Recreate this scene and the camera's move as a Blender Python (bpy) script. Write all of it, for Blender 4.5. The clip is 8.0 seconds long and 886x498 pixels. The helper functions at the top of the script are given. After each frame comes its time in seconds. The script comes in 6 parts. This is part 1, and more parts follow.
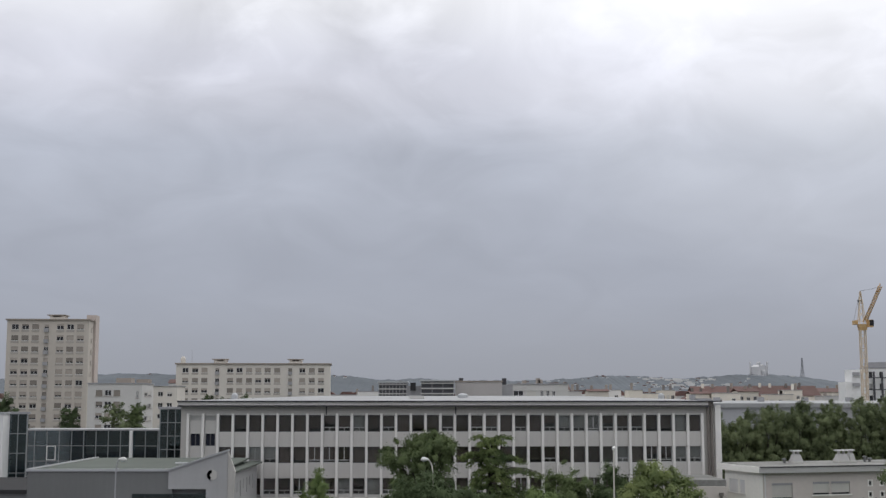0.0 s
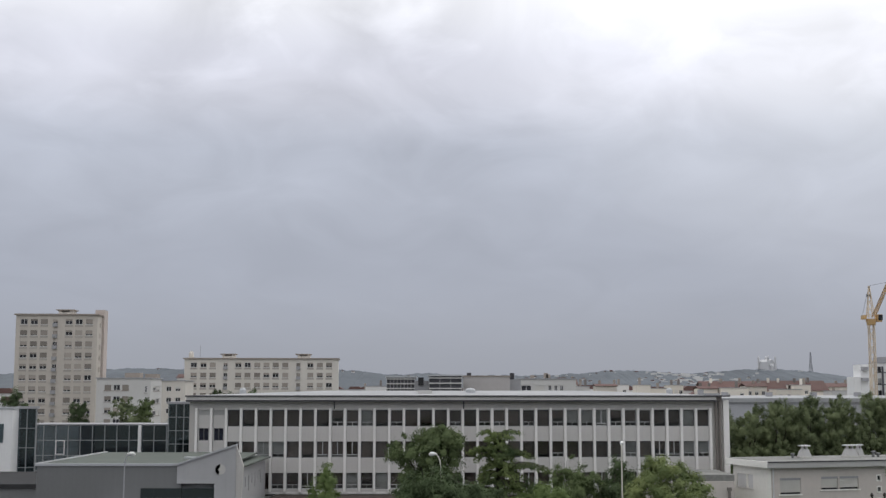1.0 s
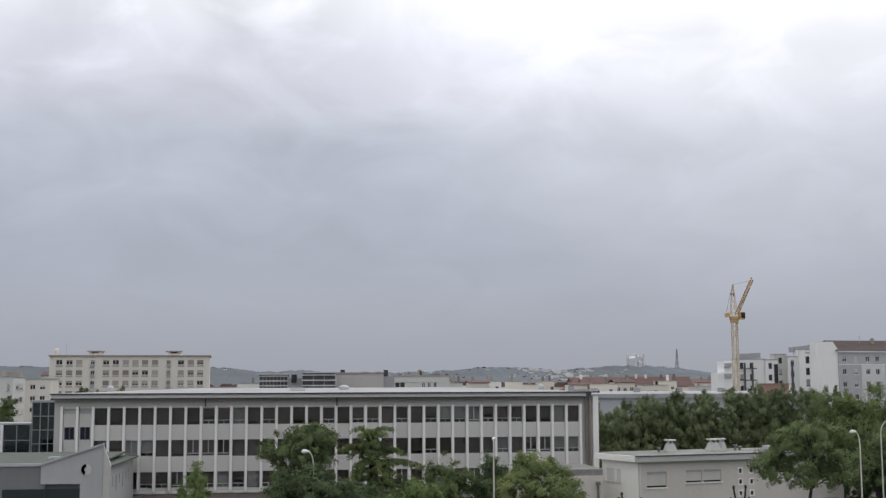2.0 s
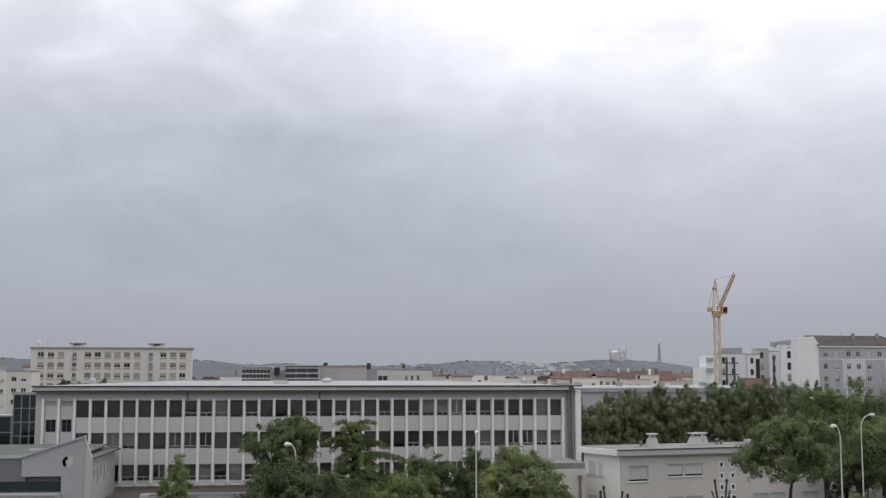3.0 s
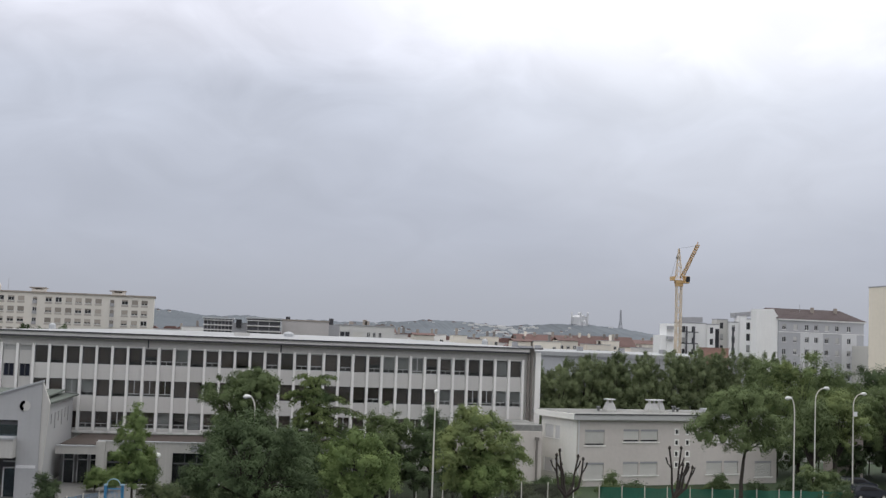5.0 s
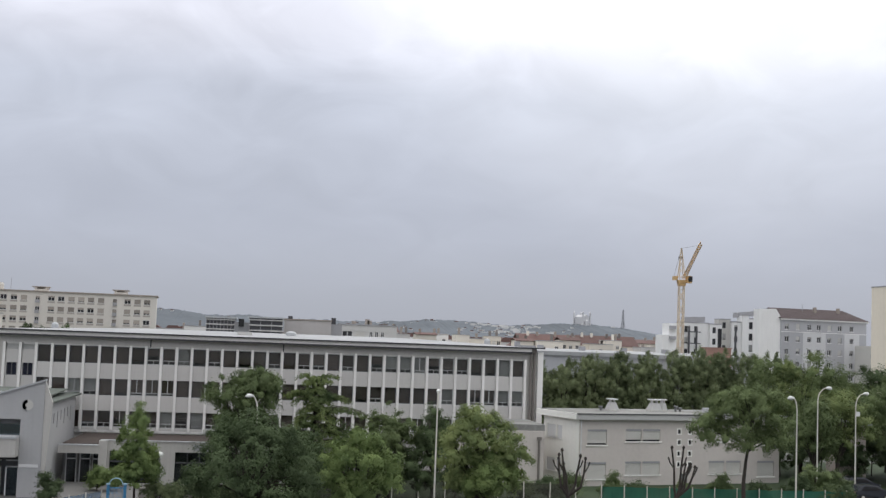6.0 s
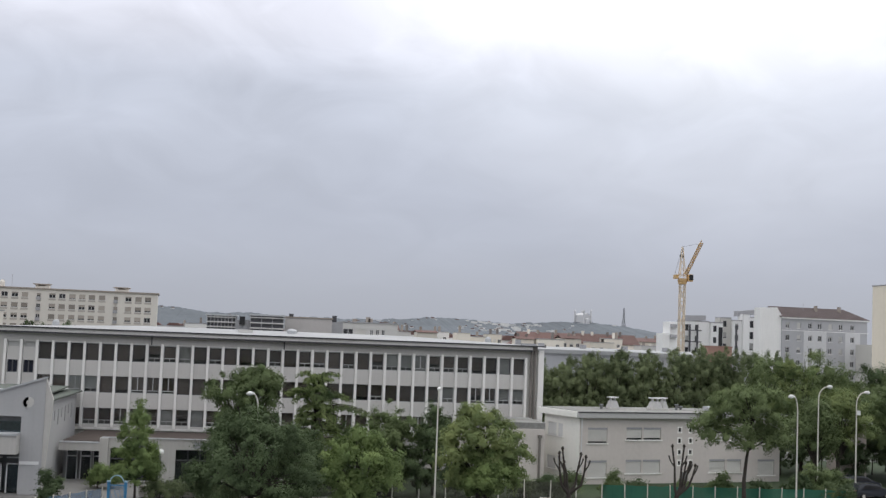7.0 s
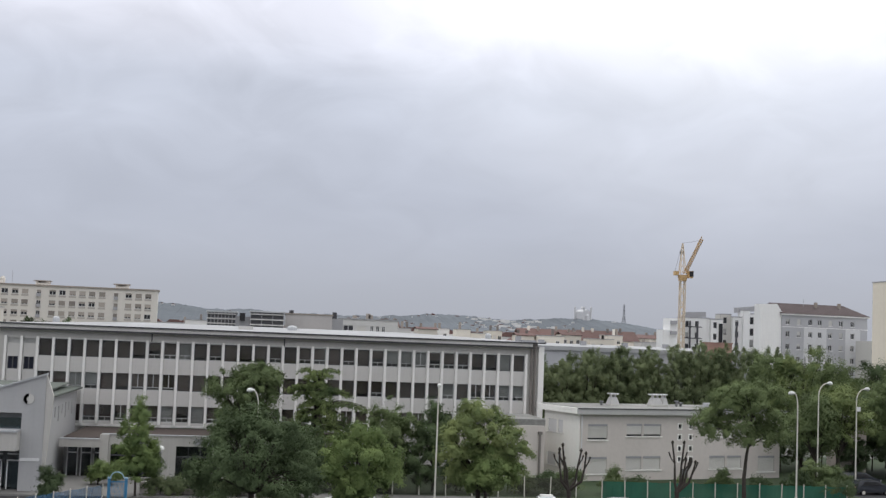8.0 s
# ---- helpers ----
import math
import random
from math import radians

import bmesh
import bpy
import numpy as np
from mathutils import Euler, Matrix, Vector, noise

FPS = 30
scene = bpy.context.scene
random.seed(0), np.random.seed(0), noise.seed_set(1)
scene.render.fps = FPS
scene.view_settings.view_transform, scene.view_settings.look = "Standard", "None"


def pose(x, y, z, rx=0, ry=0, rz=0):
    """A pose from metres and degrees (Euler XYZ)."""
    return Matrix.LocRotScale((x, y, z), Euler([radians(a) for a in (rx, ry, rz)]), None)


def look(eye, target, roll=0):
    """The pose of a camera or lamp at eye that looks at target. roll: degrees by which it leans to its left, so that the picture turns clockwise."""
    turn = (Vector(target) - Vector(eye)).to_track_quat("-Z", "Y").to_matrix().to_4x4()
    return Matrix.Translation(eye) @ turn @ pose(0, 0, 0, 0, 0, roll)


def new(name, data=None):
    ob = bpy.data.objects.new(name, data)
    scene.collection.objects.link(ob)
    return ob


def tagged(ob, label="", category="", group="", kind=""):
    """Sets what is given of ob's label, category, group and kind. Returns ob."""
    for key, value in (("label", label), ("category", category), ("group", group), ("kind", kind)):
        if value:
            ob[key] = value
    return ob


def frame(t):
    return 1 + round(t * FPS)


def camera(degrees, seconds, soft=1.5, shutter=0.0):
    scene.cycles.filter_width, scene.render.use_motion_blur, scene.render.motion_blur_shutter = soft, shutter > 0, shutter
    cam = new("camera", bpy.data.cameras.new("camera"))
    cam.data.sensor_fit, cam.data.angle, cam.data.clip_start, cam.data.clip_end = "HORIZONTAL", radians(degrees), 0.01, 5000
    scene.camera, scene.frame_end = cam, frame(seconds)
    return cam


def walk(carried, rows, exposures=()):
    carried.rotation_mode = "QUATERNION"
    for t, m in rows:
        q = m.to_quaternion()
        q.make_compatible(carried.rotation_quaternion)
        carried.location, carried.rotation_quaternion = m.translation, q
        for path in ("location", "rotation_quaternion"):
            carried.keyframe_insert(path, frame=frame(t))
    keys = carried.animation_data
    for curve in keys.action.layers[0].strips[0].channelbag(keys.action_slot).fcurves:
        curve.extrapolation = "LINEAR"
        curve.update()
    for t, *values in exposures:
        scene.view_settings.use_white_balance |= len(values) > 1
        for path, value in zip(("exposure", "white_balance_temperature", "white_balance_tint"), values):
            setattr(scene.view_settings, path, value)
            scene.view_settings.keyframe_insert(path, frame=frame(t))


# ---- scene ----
cam = camera(40.0, 8.0, soft=1.4)
EYE = (0.0, 0.0, 13.7)
PATH = [  # seconds, yaw, pitch, roll
    (0.0, 0.0, 7.0, 0.0), (0.5, 0.036, 6.898, -0.072), (0.8, 0.25, 6.80, -0.05), (1.0, 0.369, 6.757, -0.014),
    (1.1, 0.30, 6.90, 0.05), (1.2, -1.96, 8.0, 0.07), (1.3, -2.28, 7.49, 0.19), (1.4, -3.30, 7.13, 0.3),
    (1.5, -3.561, 6.933, 0.429), (1.7, -4.29, 6.68, -0.5), (2.0, -5.533, 6.601, 0.225), (2.2, -5.702, 6.276, 0.4),
    (2.8, -6.18, 6.28, 0.15), (3.3, -6.54, 6.30, -0.08), (3.5, -6.723, 6.206, -0.173), (4.0, -7.124, 5.461, -0.912), (4.25, -7.25, 5.5, -0.5),
    (4.5, -7.342, 5.479, 0.163), (4.7, -8.168, 4.43, -2.065), (5.3, -8.12, 4.40, -2.11), (6.0, -8.018, 4.38, -2.153),
    (6.5, -7.905, 4.441, -2.231), (7.0, -7.982, 4.285, -2.256), (7.5, -7.827, 4.101, -2.144), (8.0, -7.974, 4.123, -2.246)]
walk(cam, [(t, pose(*EYE, 90 + p, r, y)) for t, y, p, r in PATH], exposures=[(0.0, -0.06), (1.0, 0.02), (1.5, 0.05), (2.2, 0.06), (3.5, 0.10), (4.5, 0.12), (4.8, 0.24), (6.0, 0.30), (8.0, 0.32)])

# ---- world and sun ----
world = bpy.data.worlds.new("overcast_sky")
scene.world = world
world.use_nodes = True
wn, wl = world.node_tree.nodes, world.node_tree.links
wn.clear()


def wnode(kind, **inputs):
    n = wn.new(kind)
    for key, value in inputs.items():
        n.inputs[key.replace("_", " ")].default_value = value
    return n


def wmath(op, a, b, clamp=False):
    n = wn.new("ShaderNodeMath")
    n.operation, n.use_clamp = op, clamp
    for i, v in enumerate((a, b)):
        if v is None:
            continue
        if isinstance(v, (int, float)):
            n.inputs[i].default_value = v
        else:
            wl.new(v, n.inputs[i])
    return n.outputs[0]


def wramp(src, stops):
    n = wn.new("ShaderNodeValToRGB")
    el = n.color_ramp.elements
    while len(el) < len(stops):
        el.new(0.5)
    for e, (p, c) in zip(el, stops):
        e.position, e.color = p, (*c, 1) if len(c) == 3 else c
    n.color_ramp.interpolation = "EASE"
    wl.new(src, n.inputs[0])
    return n.outputs[0]


SUN_ELEV, SUN_AZ = radians(48), radians(35)
w_coord = wn.new("ShaderNodeTexCoord").outputs["Generated"]
w_sep = wn.new("ShaderNodeSeparateXYZ")
wl.new(w_coord, w_sep.inputs[0])
w_sky = wn.new("ShaderNodeTexSky")
w_sky.sky_type, w_sky.sun_disc = "NISHITA", False
w_sky.sun_elevation, w_sky.sun_rotation = SUN_ELEV, SUN_AZ
w_sky.air_density, w_sky.dust_density = 1.0, 3.0
# cloud deck: grey blue near the horizon, whiter above
w_deck = wramp(w_sep.outputs["Z"], [(0.0, (0.345, 0.364, 0.415)), (0.10, (0.402, 0.430, 0.506)), (0.19, (0.497, 0.530, 0.617)),
                                    (0.26, (0.675, 0.69, 0.775)), (0.34, (0.86, 0.87, 0.91)), (1.0, (1.30, 1.31, 1.33))])
# position on a flat cloud layer
w_den = wmath("MAXIMUM", wmath("ADD", w_sep.outputs["Z"], 0.30), 0.05)
w_div = wn.new("ShaderNodeCombineXYZ")
wl.new(wmath("DIVIDE", w_sep.outputs["X"], w_den), w_div.inputs[0])
wl.new(wmath("DIVIDE", w_sep.outputs["Y"], w_den), w_div.inputs[1])
w_map = wn.new("ShaderNodeMapping")
w_map.inputs["Location"].default_value = (3.3, 1.7, 0)
w_map.inputs["Rotation"].default_value = (0, 0, radians(-28))
w_map.inputs["Scale"].default_value = (1.9, 1.7, 1)
wl.new(w_div.outputs[0], w_map.inputs[0])


def wnoise(scale, detail, rough, distortion):
    n = wnode("ShaderNodeTexNoise", Scale=scale, Detail=detail, Roughness=rough, Distortion=distortion)
    wl.new(w_map.outputs[0], n.inputs["Vector"])
    return n.outputs["Fac"]


w_big = wmath("MULTIPLY", wmath("SUBTRACT", wnoise(0.95, 3, 0.5, 0.4), 0.48), 0.60)
w_mid = wmath("MULTIPLY", wmath("SUBTRACT", wnoise(2.6, 6, 0.5, 0.8), 0.5), 0.62)
w_amp = wmath("MULTIPLY", wmath("SUBTRACT", w_sep.outputs["Z"], 0.02), 3.4, True)
# pale wisps high in the deck
w_wisp = wmath("MULTIPLY", wmath("SUBTRACT", wnoise(4.2, 4, 0.5, 0.5), 0.52, True), wmath("MULTIPLY", wmath("SUBTRACT", w_sep.outputs["Z"], 0.17), 9.0, True))
# thin cloud in front of the hidden sun
w_dot = wn.new("ShaderNodeVectorMath")
w_dot.operation = "DOT_PRODUCT"
wl.new(w_coord, w_dot.inputs[0])
w_dot.inputs[1].default_value = (math.sin(radians(21)) * math.cos(radians(25)), math.cos(radians(21)) * math.cos(radians(25)), math.sin(radians(25)))
w_glow = wramp(w_dot.outputs["Value"], [(0.925, (0, 0, 0)), (0.962, (0.10, 0.10, 0.10)), (0.985, (0.25, 0.25, 0.24)), (1.0, (0.38, 0.38, 0.365))])
w_front = wmath("ADD", wmath("MULTIPLY", w_sep.outputs["Y"], 0.03), 0.972)  # a little thicker cloud behind
w_var = wmath("MULTIPLY", wmath("ADD", wmath("ADD", wmath("MULTIPLY", wmath("ADD", w_big, w_mid), w_amp), 0.985), wmath("MULTIPLY", w_wisp, 0.75)), w_front)
w_scale = wn.new("ShaderNodeVectorMath")
w_scale.operation = "SCALE"
wl.new(w_deck, w_scale.inputs[0])
wl.new(w_var, w_scale.inputs["Scale"])
w_add = wn.new("ShaderNodeVectorMath")
wl.new(w_scale.outputs[0], w_add.inputs[0])
wl.new(w_glow, w_add.inputs[1])
bg_cloud, bg_sky = wn.new("ShaderNodeBackground"), wn.new("ShaderNodeBackground")
wl.new(w_add.outputs[0], bg_cloud.inputs[0])
wl.new(w_sky.outputs[0], bg_sky.inputs[0])
bg_cloud.inputs[1].default_value, bg_sky.inputs[1].default_value = 1.0, 0.06
w_mix = wn.new("ShaderNodeMixShader")
w_mix.inputs[0].default_value = 0.04  # a trace of the clear sky through the cloud
wl.new(bg_cloud.outputs[0], w_mix.inputs[1])
wl.new(bg_sky.outputs[0], w_mix.inputs[2])
wl.new(w_mix.outputs[0], wn.new("ShaderNodeOutputWorld").inputs[0])

sun = new("sun", bpy.data.lights.new("sun", "SUN"))
sun.data.energy, sun.data.angle, sun.data.color = 0.5, radians(25), (1.0, 0.97, 0.92)
sun_from = Vector((math.sin(SUN_AZ) * math.cos(SUN_ELEV), math.cos(SUN_AZ) * math.cos(SUN_ELEV), math.sin(SUN_ELEV)))
sun.matrix_world = look(sun_from * 200, (0, 0, 0))


# ---- materials ----
def material(name, base, rough=0.8, scale=1.0, vary=0.12, bump=0.1, metal=0.0, streak=0.0, piece=0.0, spec=0.4, hue=0.0):
    """Base colour broken up by noise at two scales, with vertical streaks, relief and a shift from piece to piece."""
    m = bpy.data.materials.new(name)
    m.use_nodes = True
    n, l = m.node_tree.nodes, m.node_tree.links
    p = n["Principled BSDF"]
    p.inputs["Roughness"].default_value, p.inputs["Metallic"].default_value = rough, metal
    p.inputs["Specular IOR Level"].default_value = spec
    co = n.new("ShaderNodeTexCoord").outputs["Object"]
    a, b = n.new("ShaderNodeTexNoise"), n.new("ShaderNodeTexNoise")
    a.inputs["Scale"].default_value, a.inputs["Detail"].default_value = scale * 0.35, 4
    b.inputs["Scale"].default_value, b.inputs["Detail"].default_value = scale * 4.5, 5
    l.new(co, a.inputs["Vector"]), l.new(co, b.inputs["Vector"])

    def calc(op, x, y):
        k = n.new("ShaderNodeMath")
        k.operation = op
        for i, v in enumerate((x, y)):
            if isinstance(v, (int, float)):
                k.inputs[i].default_value = v
            else:
                l.new(v, k.inputs[i])
        return k.outputs[0]
    total = calc("ADD", calc("MULTIPLY", calc("SUBTRACT", a.outputs["Fac"], 0.5), vary * 2.2),
                 calc("MULTIPLY", calc("SUBTRACT", b.outputs["Fac"], 0.5), vary * 1.4))
    if streak:
        mp = n.new("ShaderNodeMapping")
        mp.inputs["Scale"].default_value = (3.0, 3.0, 0.18)
        l.new(co, mp.inputs[0])
        s = n.new("ShaderNodeTexNoise")
        s.inputs["Scale"].default_value, s.inputs["Detail"].default_value = 1.3, 5
        l.new(mp.outputs[0], s.inputs["Vector"])
        total = calc("ADD", total, calc("MULTIPLY", calc("SUBTRACT", s.outputs["Fac"], 0.55), streak))
    if piece:
        total = calc("ADD", total, calc("MULTIPLY", calc("SUBTRACT", n.new("ShaderNodeObjectInfo").outputs["Random"], 0.5), piece))
    value = calc("ADD", total, 1.0)
    hs = n.new("ShaderNodeHueSaturation")
    hs.inputs["Color"].default_value = (*base, 1)
    l.new(value, hs.inputs["Value"])
    if hue:
        l.new(calc("ADD", calc("MULTIPLY", calc("SUBTRACT", a.outputs["Fac"], 0.5), hue), 0.5), hs.inputs["Hue"])
    l.new(hs.outputs[0], p.inputs["Base Color"])
    if bump:
        bp = n.new("ShaderNodeBump")
        bp.inputs["Strength"].default_value, bp.inputs["Distance"].default_value = bump, 0.05
        l.new(b.outputs["Fac"], bp.inputs["Height"])
        l.new(bp.outputs[0], p.inputs["Normal"])
    return m


def leaf_material(name, base, tip, big=0.6):
    """Leaves: colour by leaf and by bough, a little light passing through."""
    m = bpy.data.materials.new(name)
    m.use_nodes = True
    n, l = m.node_tree.nodes, m.node_tree.links
    p = n["Principled BSDF"]
    p.inputs["Roughness"].default_value, p.inputs["Specular IOR Level"].default_value = 0.8, 0.12
    rnd = n.new("ShaderNodeNewGeometry").outputs["Random Per Island"]
    co = n.new("ShaderNodeTexCoord").outputs["Object"]
    t = n.new("ShaderNodeTexNoise")
    t.inputs["Scale"].default_value, t.inputs["Detail"].default_value = big, 3
    l.new(co, t.inputs["Vector"])
    mx = n.new("ShaderNodeMath")
    mx.operation = "MULTIPLY_ADD"
    l.new(t.outputs["Fac"], mx.inputs[0])
    mx.inputs[1].default_value = 1.6
    mx.inputs[2].default_value = -0.52
    ad = n.new("ShaderNodeMath")
    ad.operation, ad.use_clamp = "MULTIPLY_ADD", True
    l.new(rnd, ad.inputs[0])
    ad.inputs[1].default_value = 0.14
    r = n.new("ShaderNodeValToRGB")
    r.color_ramp.elements[0].color, r.color_ramp.elements[1].color = (*base, 1), (*[1.08 * v for v in tip], 1)
    own = n.new("ShaderNodeMath")
    own.operation = "MULTIPLY_ADD"
    l.new(n.new("ShaderNodeObjectInfo").outputs["Random"], own.inputs[0])
    own.inputs[1].default_value = 0.22
    l.new(mx.outputs[0], own.inputs[2])
    l.new(own.outputs[0], ad.inputs[2])
    l.new(ad.outputs[0], r.inputs[0])
    l.new(r.outputs[0], p.inputs["Base Color"])
    tr = n.new("ShaderNodeBsdfTranslucent")
    l.new(r.outputs[0], tr.inputs[0])
    mix = n.new("ShaderNodeMixShader")
    mix.inputs[0].default_value = 0.2
    l.new(p.outputs[0], mix.inputs[1]), l.new(tr.outputs[0], mix.inputs[2])
    l.new(mix.outputs[0], n["Material Output"].inputs[0])
    return m


def glass_material(name, tint, rough=0.03, ior=1.5):
    """A clear pane: passes tinted light, and mirrors more towards grazing."""
    m = bpy.data.materials.new(name)
    m.use_nodes = True
    n, l = m.node_tree.nodes, m.node_tree.links
    n.remove(n["Principled BSDF"])
    t, g, f, mix = (n.new("ShaderNode" + k) for k in ("BsdfTransparent", "BsdfGlossy", "Fresnel", "MixShader"))
    t.inputs[0].default_value = (*tint, 1)
    g.inputs["Roughness"].default_value = rough
    g.inputs[0].default_value = (0.86, 0.93, 1.0, 1)
    f.inputs[0].default_value = ior
    l.new(f.outputs[0], mix.inputs[0]), l.new(t.outputs[0], mix.inputs[1]), l.new(g.outputs[0], mix.inputs[2])
    l.new(mix.outputs[0], n["Material Output"].inputs[0])
    return m



def net_material(name, colour, cover):
    """A fine woven net: threads over open mesh."""
    m = material(name, colour, 0.85, 1.5, 0.2, 0.2)
    n, l = m.node_tree.nodes, m.node_tree.links
    mix = n.new("ShaderNodeMixShader")
    mix.inputs[0].default_value = cover
    l.new(n.new("ShaderNodeBsdfTransparent").outputs[0], mix.inputs[1])
    l.new(n["Principled BSDF"].outputs[0], mix.inputs[2])
    l.new(mix.outputs[0], n["Material Output"].inputs[0])
    return m


CONCRETE = material("painted_concrete", (0.50, 0.485, 0.46), 0.85, 0.8, 0.07, 0.15, streak=0.22)
PILASTER = material("white_concrete_rib", (0.80, 0.785, 0.76), 0.8, 1.2, 0.06, 0.1, streak=0.18, piece=0.08)
SPANDREL = material("grey_panel", (0.58, 0.565, 0.545), 0.75, 1.0, 0.05, 0.05, streak=0.08, piece=0.07)
FASCIA = material("grey_fascia", (0.36, 0.36, 0.375), 0.7, 1.0, 0.08, 0.05, streak=0.15)
ROOFSHEET = material("grey_roof_sheet", (0.37, 0.375, 0.385), 0.8, 0.4, 0.2, 0.1, spec=0.2)
ROOFMETAL = material("pale_roof_sheet", (0.46, 0.47, 0.485), 0.5, 0.5, 0.08, 0.05)
GUTTER = material("dark_gutter", (0.05, 0.05, 0.055), 0.6, 2, 0.1, 0.0)
DARKSHADE = material("brown_roller_shade", (0.165, 0.134, 0.123), 0.8, 2, 0.12, 0.0, piece=0.7)
PALESHADE = material("pale_blind", (0.42, 0.42, 0.41), 0.8, 2, 0.1, 0.0, piece=0.5)
WHITEFRAME = material("white_frame", (0.70, 0.70, 0.70), 0.5, 2, 0.05, 0.0)
DARKFRAME = material("dark_frame", (0.09, 0.09, 0.10), 0.5, 2, 0.1, 0.0)
NAVYPANE = material("dark_navy_pane", (0.016, 0.018, 0.035), 0.15, 2, 0.1, 0.0)
# dark grey carries the dimness of rooms and porches in its colour
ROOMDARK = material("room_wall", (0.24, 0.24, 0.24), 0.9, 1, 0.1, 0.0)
GLASS = glass_material("window_glass", (0.86, 0.86, 0.85))
GLASSDARK = glass_material("tinted_glass", (0.42, 0.52, 0.55), 0.04, 1.95)
GLASSDEEP = glass_material("entrance_glass", (0.45, 0.47, 0.48), 0.04, 1.45)
CREAM = material("cream_render", (0.69, 0.655, 0.60), 0.9, 0.25, 0.10, 0.1, streak=0.06)
PALECREAM = material("pale_cream_render", (0.80, 0.735, 0.62), 0.9, 0.25, 0.08, 0.1, streak=0.06)
OLDCREAM = material("weathered_cream_render", (0.56, 0.515, 0.46), 0.9, 0.25, 0.12, 0.1, streak=0.1)
SHAFT = material("pinkish_cream_render", (0.56, 0.49, 0.45), 0.9, 0.25, 0.12, 0.1, streak=0.08)
OFFWHITE = material("off_white_render", (0.62, 0.61, 0.59), 0.9, 0.3, 0.08, 0.1, streak=0.08)
SASH = material("weathered_white_sash", (0.50, 0.50, 0.50), 0.6, 2, 0.08, 0.0, piece=0.3)
CREAMAPRON = material("cream_apron", (0.43, 0.40, 0.36), 0.85, 1, 0.06, 0.0, piece=0.15)
CREAMTRIM = material("cream_trim", (0.33, 0.29, 0.255), 0.85, 1, 0.06, 0.0)
WHITEWALL = material("white_render", (0.82, 0.82, 0.815), 0.9, 0.5, 0.05, 0.1, streak=0.12)
GREYWALL = material("grey_render", (0.43, 0.435, 0.46), 0.9, 0.5, 0.06, 0.1, streak=0.1)
HOUSEWALL = material("beige_grey_render", (0.61, 0.562, 0.525), 0.9, 0.55, 0.10, 0.15, streak=0.05)
# white render, its tone raised for the brighter light on the side wall
SIDEWALL = material("lit_white_render", (0.90, 0.885, 0.84), 0.9, 0.7, 0.08, 0.15, streak=0.05)
BROWNBLIND = material("brown_shutter", (0.33, 0.295, 0.26), 0.8, 1, 0.08, 0.0, piece=0.7)
HOUSESIDE = material("pale_render", (0.55, 0.54, 0.51), 0.9, 0.7, 0.06, 0.15, streak=0.14)
SHUTTER = material("beige_shutter", (0.60, 0.585, 0.55), 0.7, 2, 0.06, 0.05, piece=0.12)
GRAVEL = material("roof_gravel", (0.25, 0.25, 0.24), 0.95, 0.9, 0.42, 0.4, spec=0.1)
GREENROOF = material("weathered_green_roof", (0.125, 0.14, 0.125), 0.9, 0.5, 0.2, 0.2, spec=0.15)
GREYMETAL = material("grey_cladding", (0.180, 0.184, 0.184), 0.55, 0.8, 0.07, 0.05, streak=0.12)
GABLEGREY = material("pale_grey_cladding", (0.41, 0.41, 0.415), 0.6, 0.8, 0.07, 0.05, streak=0.12)
PALEGREY = material("pale_grey_render", (0.60, 0.605, 0.62), 0.9, 0.4, 0.08, 0.1, streak=0.08)
HALLGREY = material("pinkish_grey_render", (0.50, 0.475, 0.465), 0.9, 0.4, 0.08, 0.1, streak=0.08)
EAVES = material("grey_eaves_board", (0.47, 0.465, 0.455), 0.8, 0.8, 0.1, 0.05, streak=0.1)
PIPE = material("weathered_brown_pipe", (0.20, 0.18, 0.165), 0.7, 1.5, 0.2, 0.0, streak=0.2)
BITUMEN = material("brown_bitumen_roof", (0.085, 0.070, 0.064), 0.95, 0.6, 0.2, 0.3, spec=0.1)
TILE = material("red_clay_tile", (0.125, 0.074, 0.066), 0.9, 0.6, 0.22, 0.3, piece=0.35)
MULLION = material("grey_mullion", (0.25, 0.27, 0.28), 0.5, 1, 0.1, 0.0)
PURPLETILE = material("brown_purple_tile", (0.125, 0.10, 0.10), 0.9, 0.6, 0.14, 0.3)
BRICK = material("brick_wall", (0.36, 0.22, 0.18), 0.9, 1.0, 0.14, 0.3)
ASPHALT = material("asphalt", (0.05, 0.05, 0.052), 0.95, 0.5, 0.2, 0.3, spec=0.12)
PAVING = material("pale_paving", (0.18, 0.175, 0.168), 0.9, 0.7, 0.14, 0.2)
GRASS = material("grass", (0.034, 0.055, 0.022), 0.95, 0.8, 0.4, 0.5, hue=0.06)
EARTH = material("city_ground", (0.11, 0.115, 0.10), 0.95, 0.02, 0.4, 0.0)
BARK = material("bark", (0.048, 0.04, 0.034), 0.95, 4, 0.3, 0.6)
GALV = material("cream_painted_steel", (0.64, 0.615, 0.55), 0.5, 2, 0.08, 0.0)
LAMPWHITE = material("white_lamp_housing", (0.78, 0.78, 0.76), 0.4, 2, 0.05, 0.0)
YELLOW = material("crane_yellow", (0.60, 0.40, 0.19), 0.6, 1, 0.1, 0.0)
CRANEWHITE = material("crane_mast_cream", (0.64, 0.54, 0.42), 0.6, 1, 0.1, 0.0)
BLACK = material("black_paint", (0.02, 0.02, 0.022), 0.6, 2, 0.1, 0.0)
GREENMESH = net_material("green_fence_mesh", (0.045, 0.185, 0.13), 0.8)
DULLMESH = net_material("grey_green_mesh", (0.10, 0.10, 0.08), 0.6)
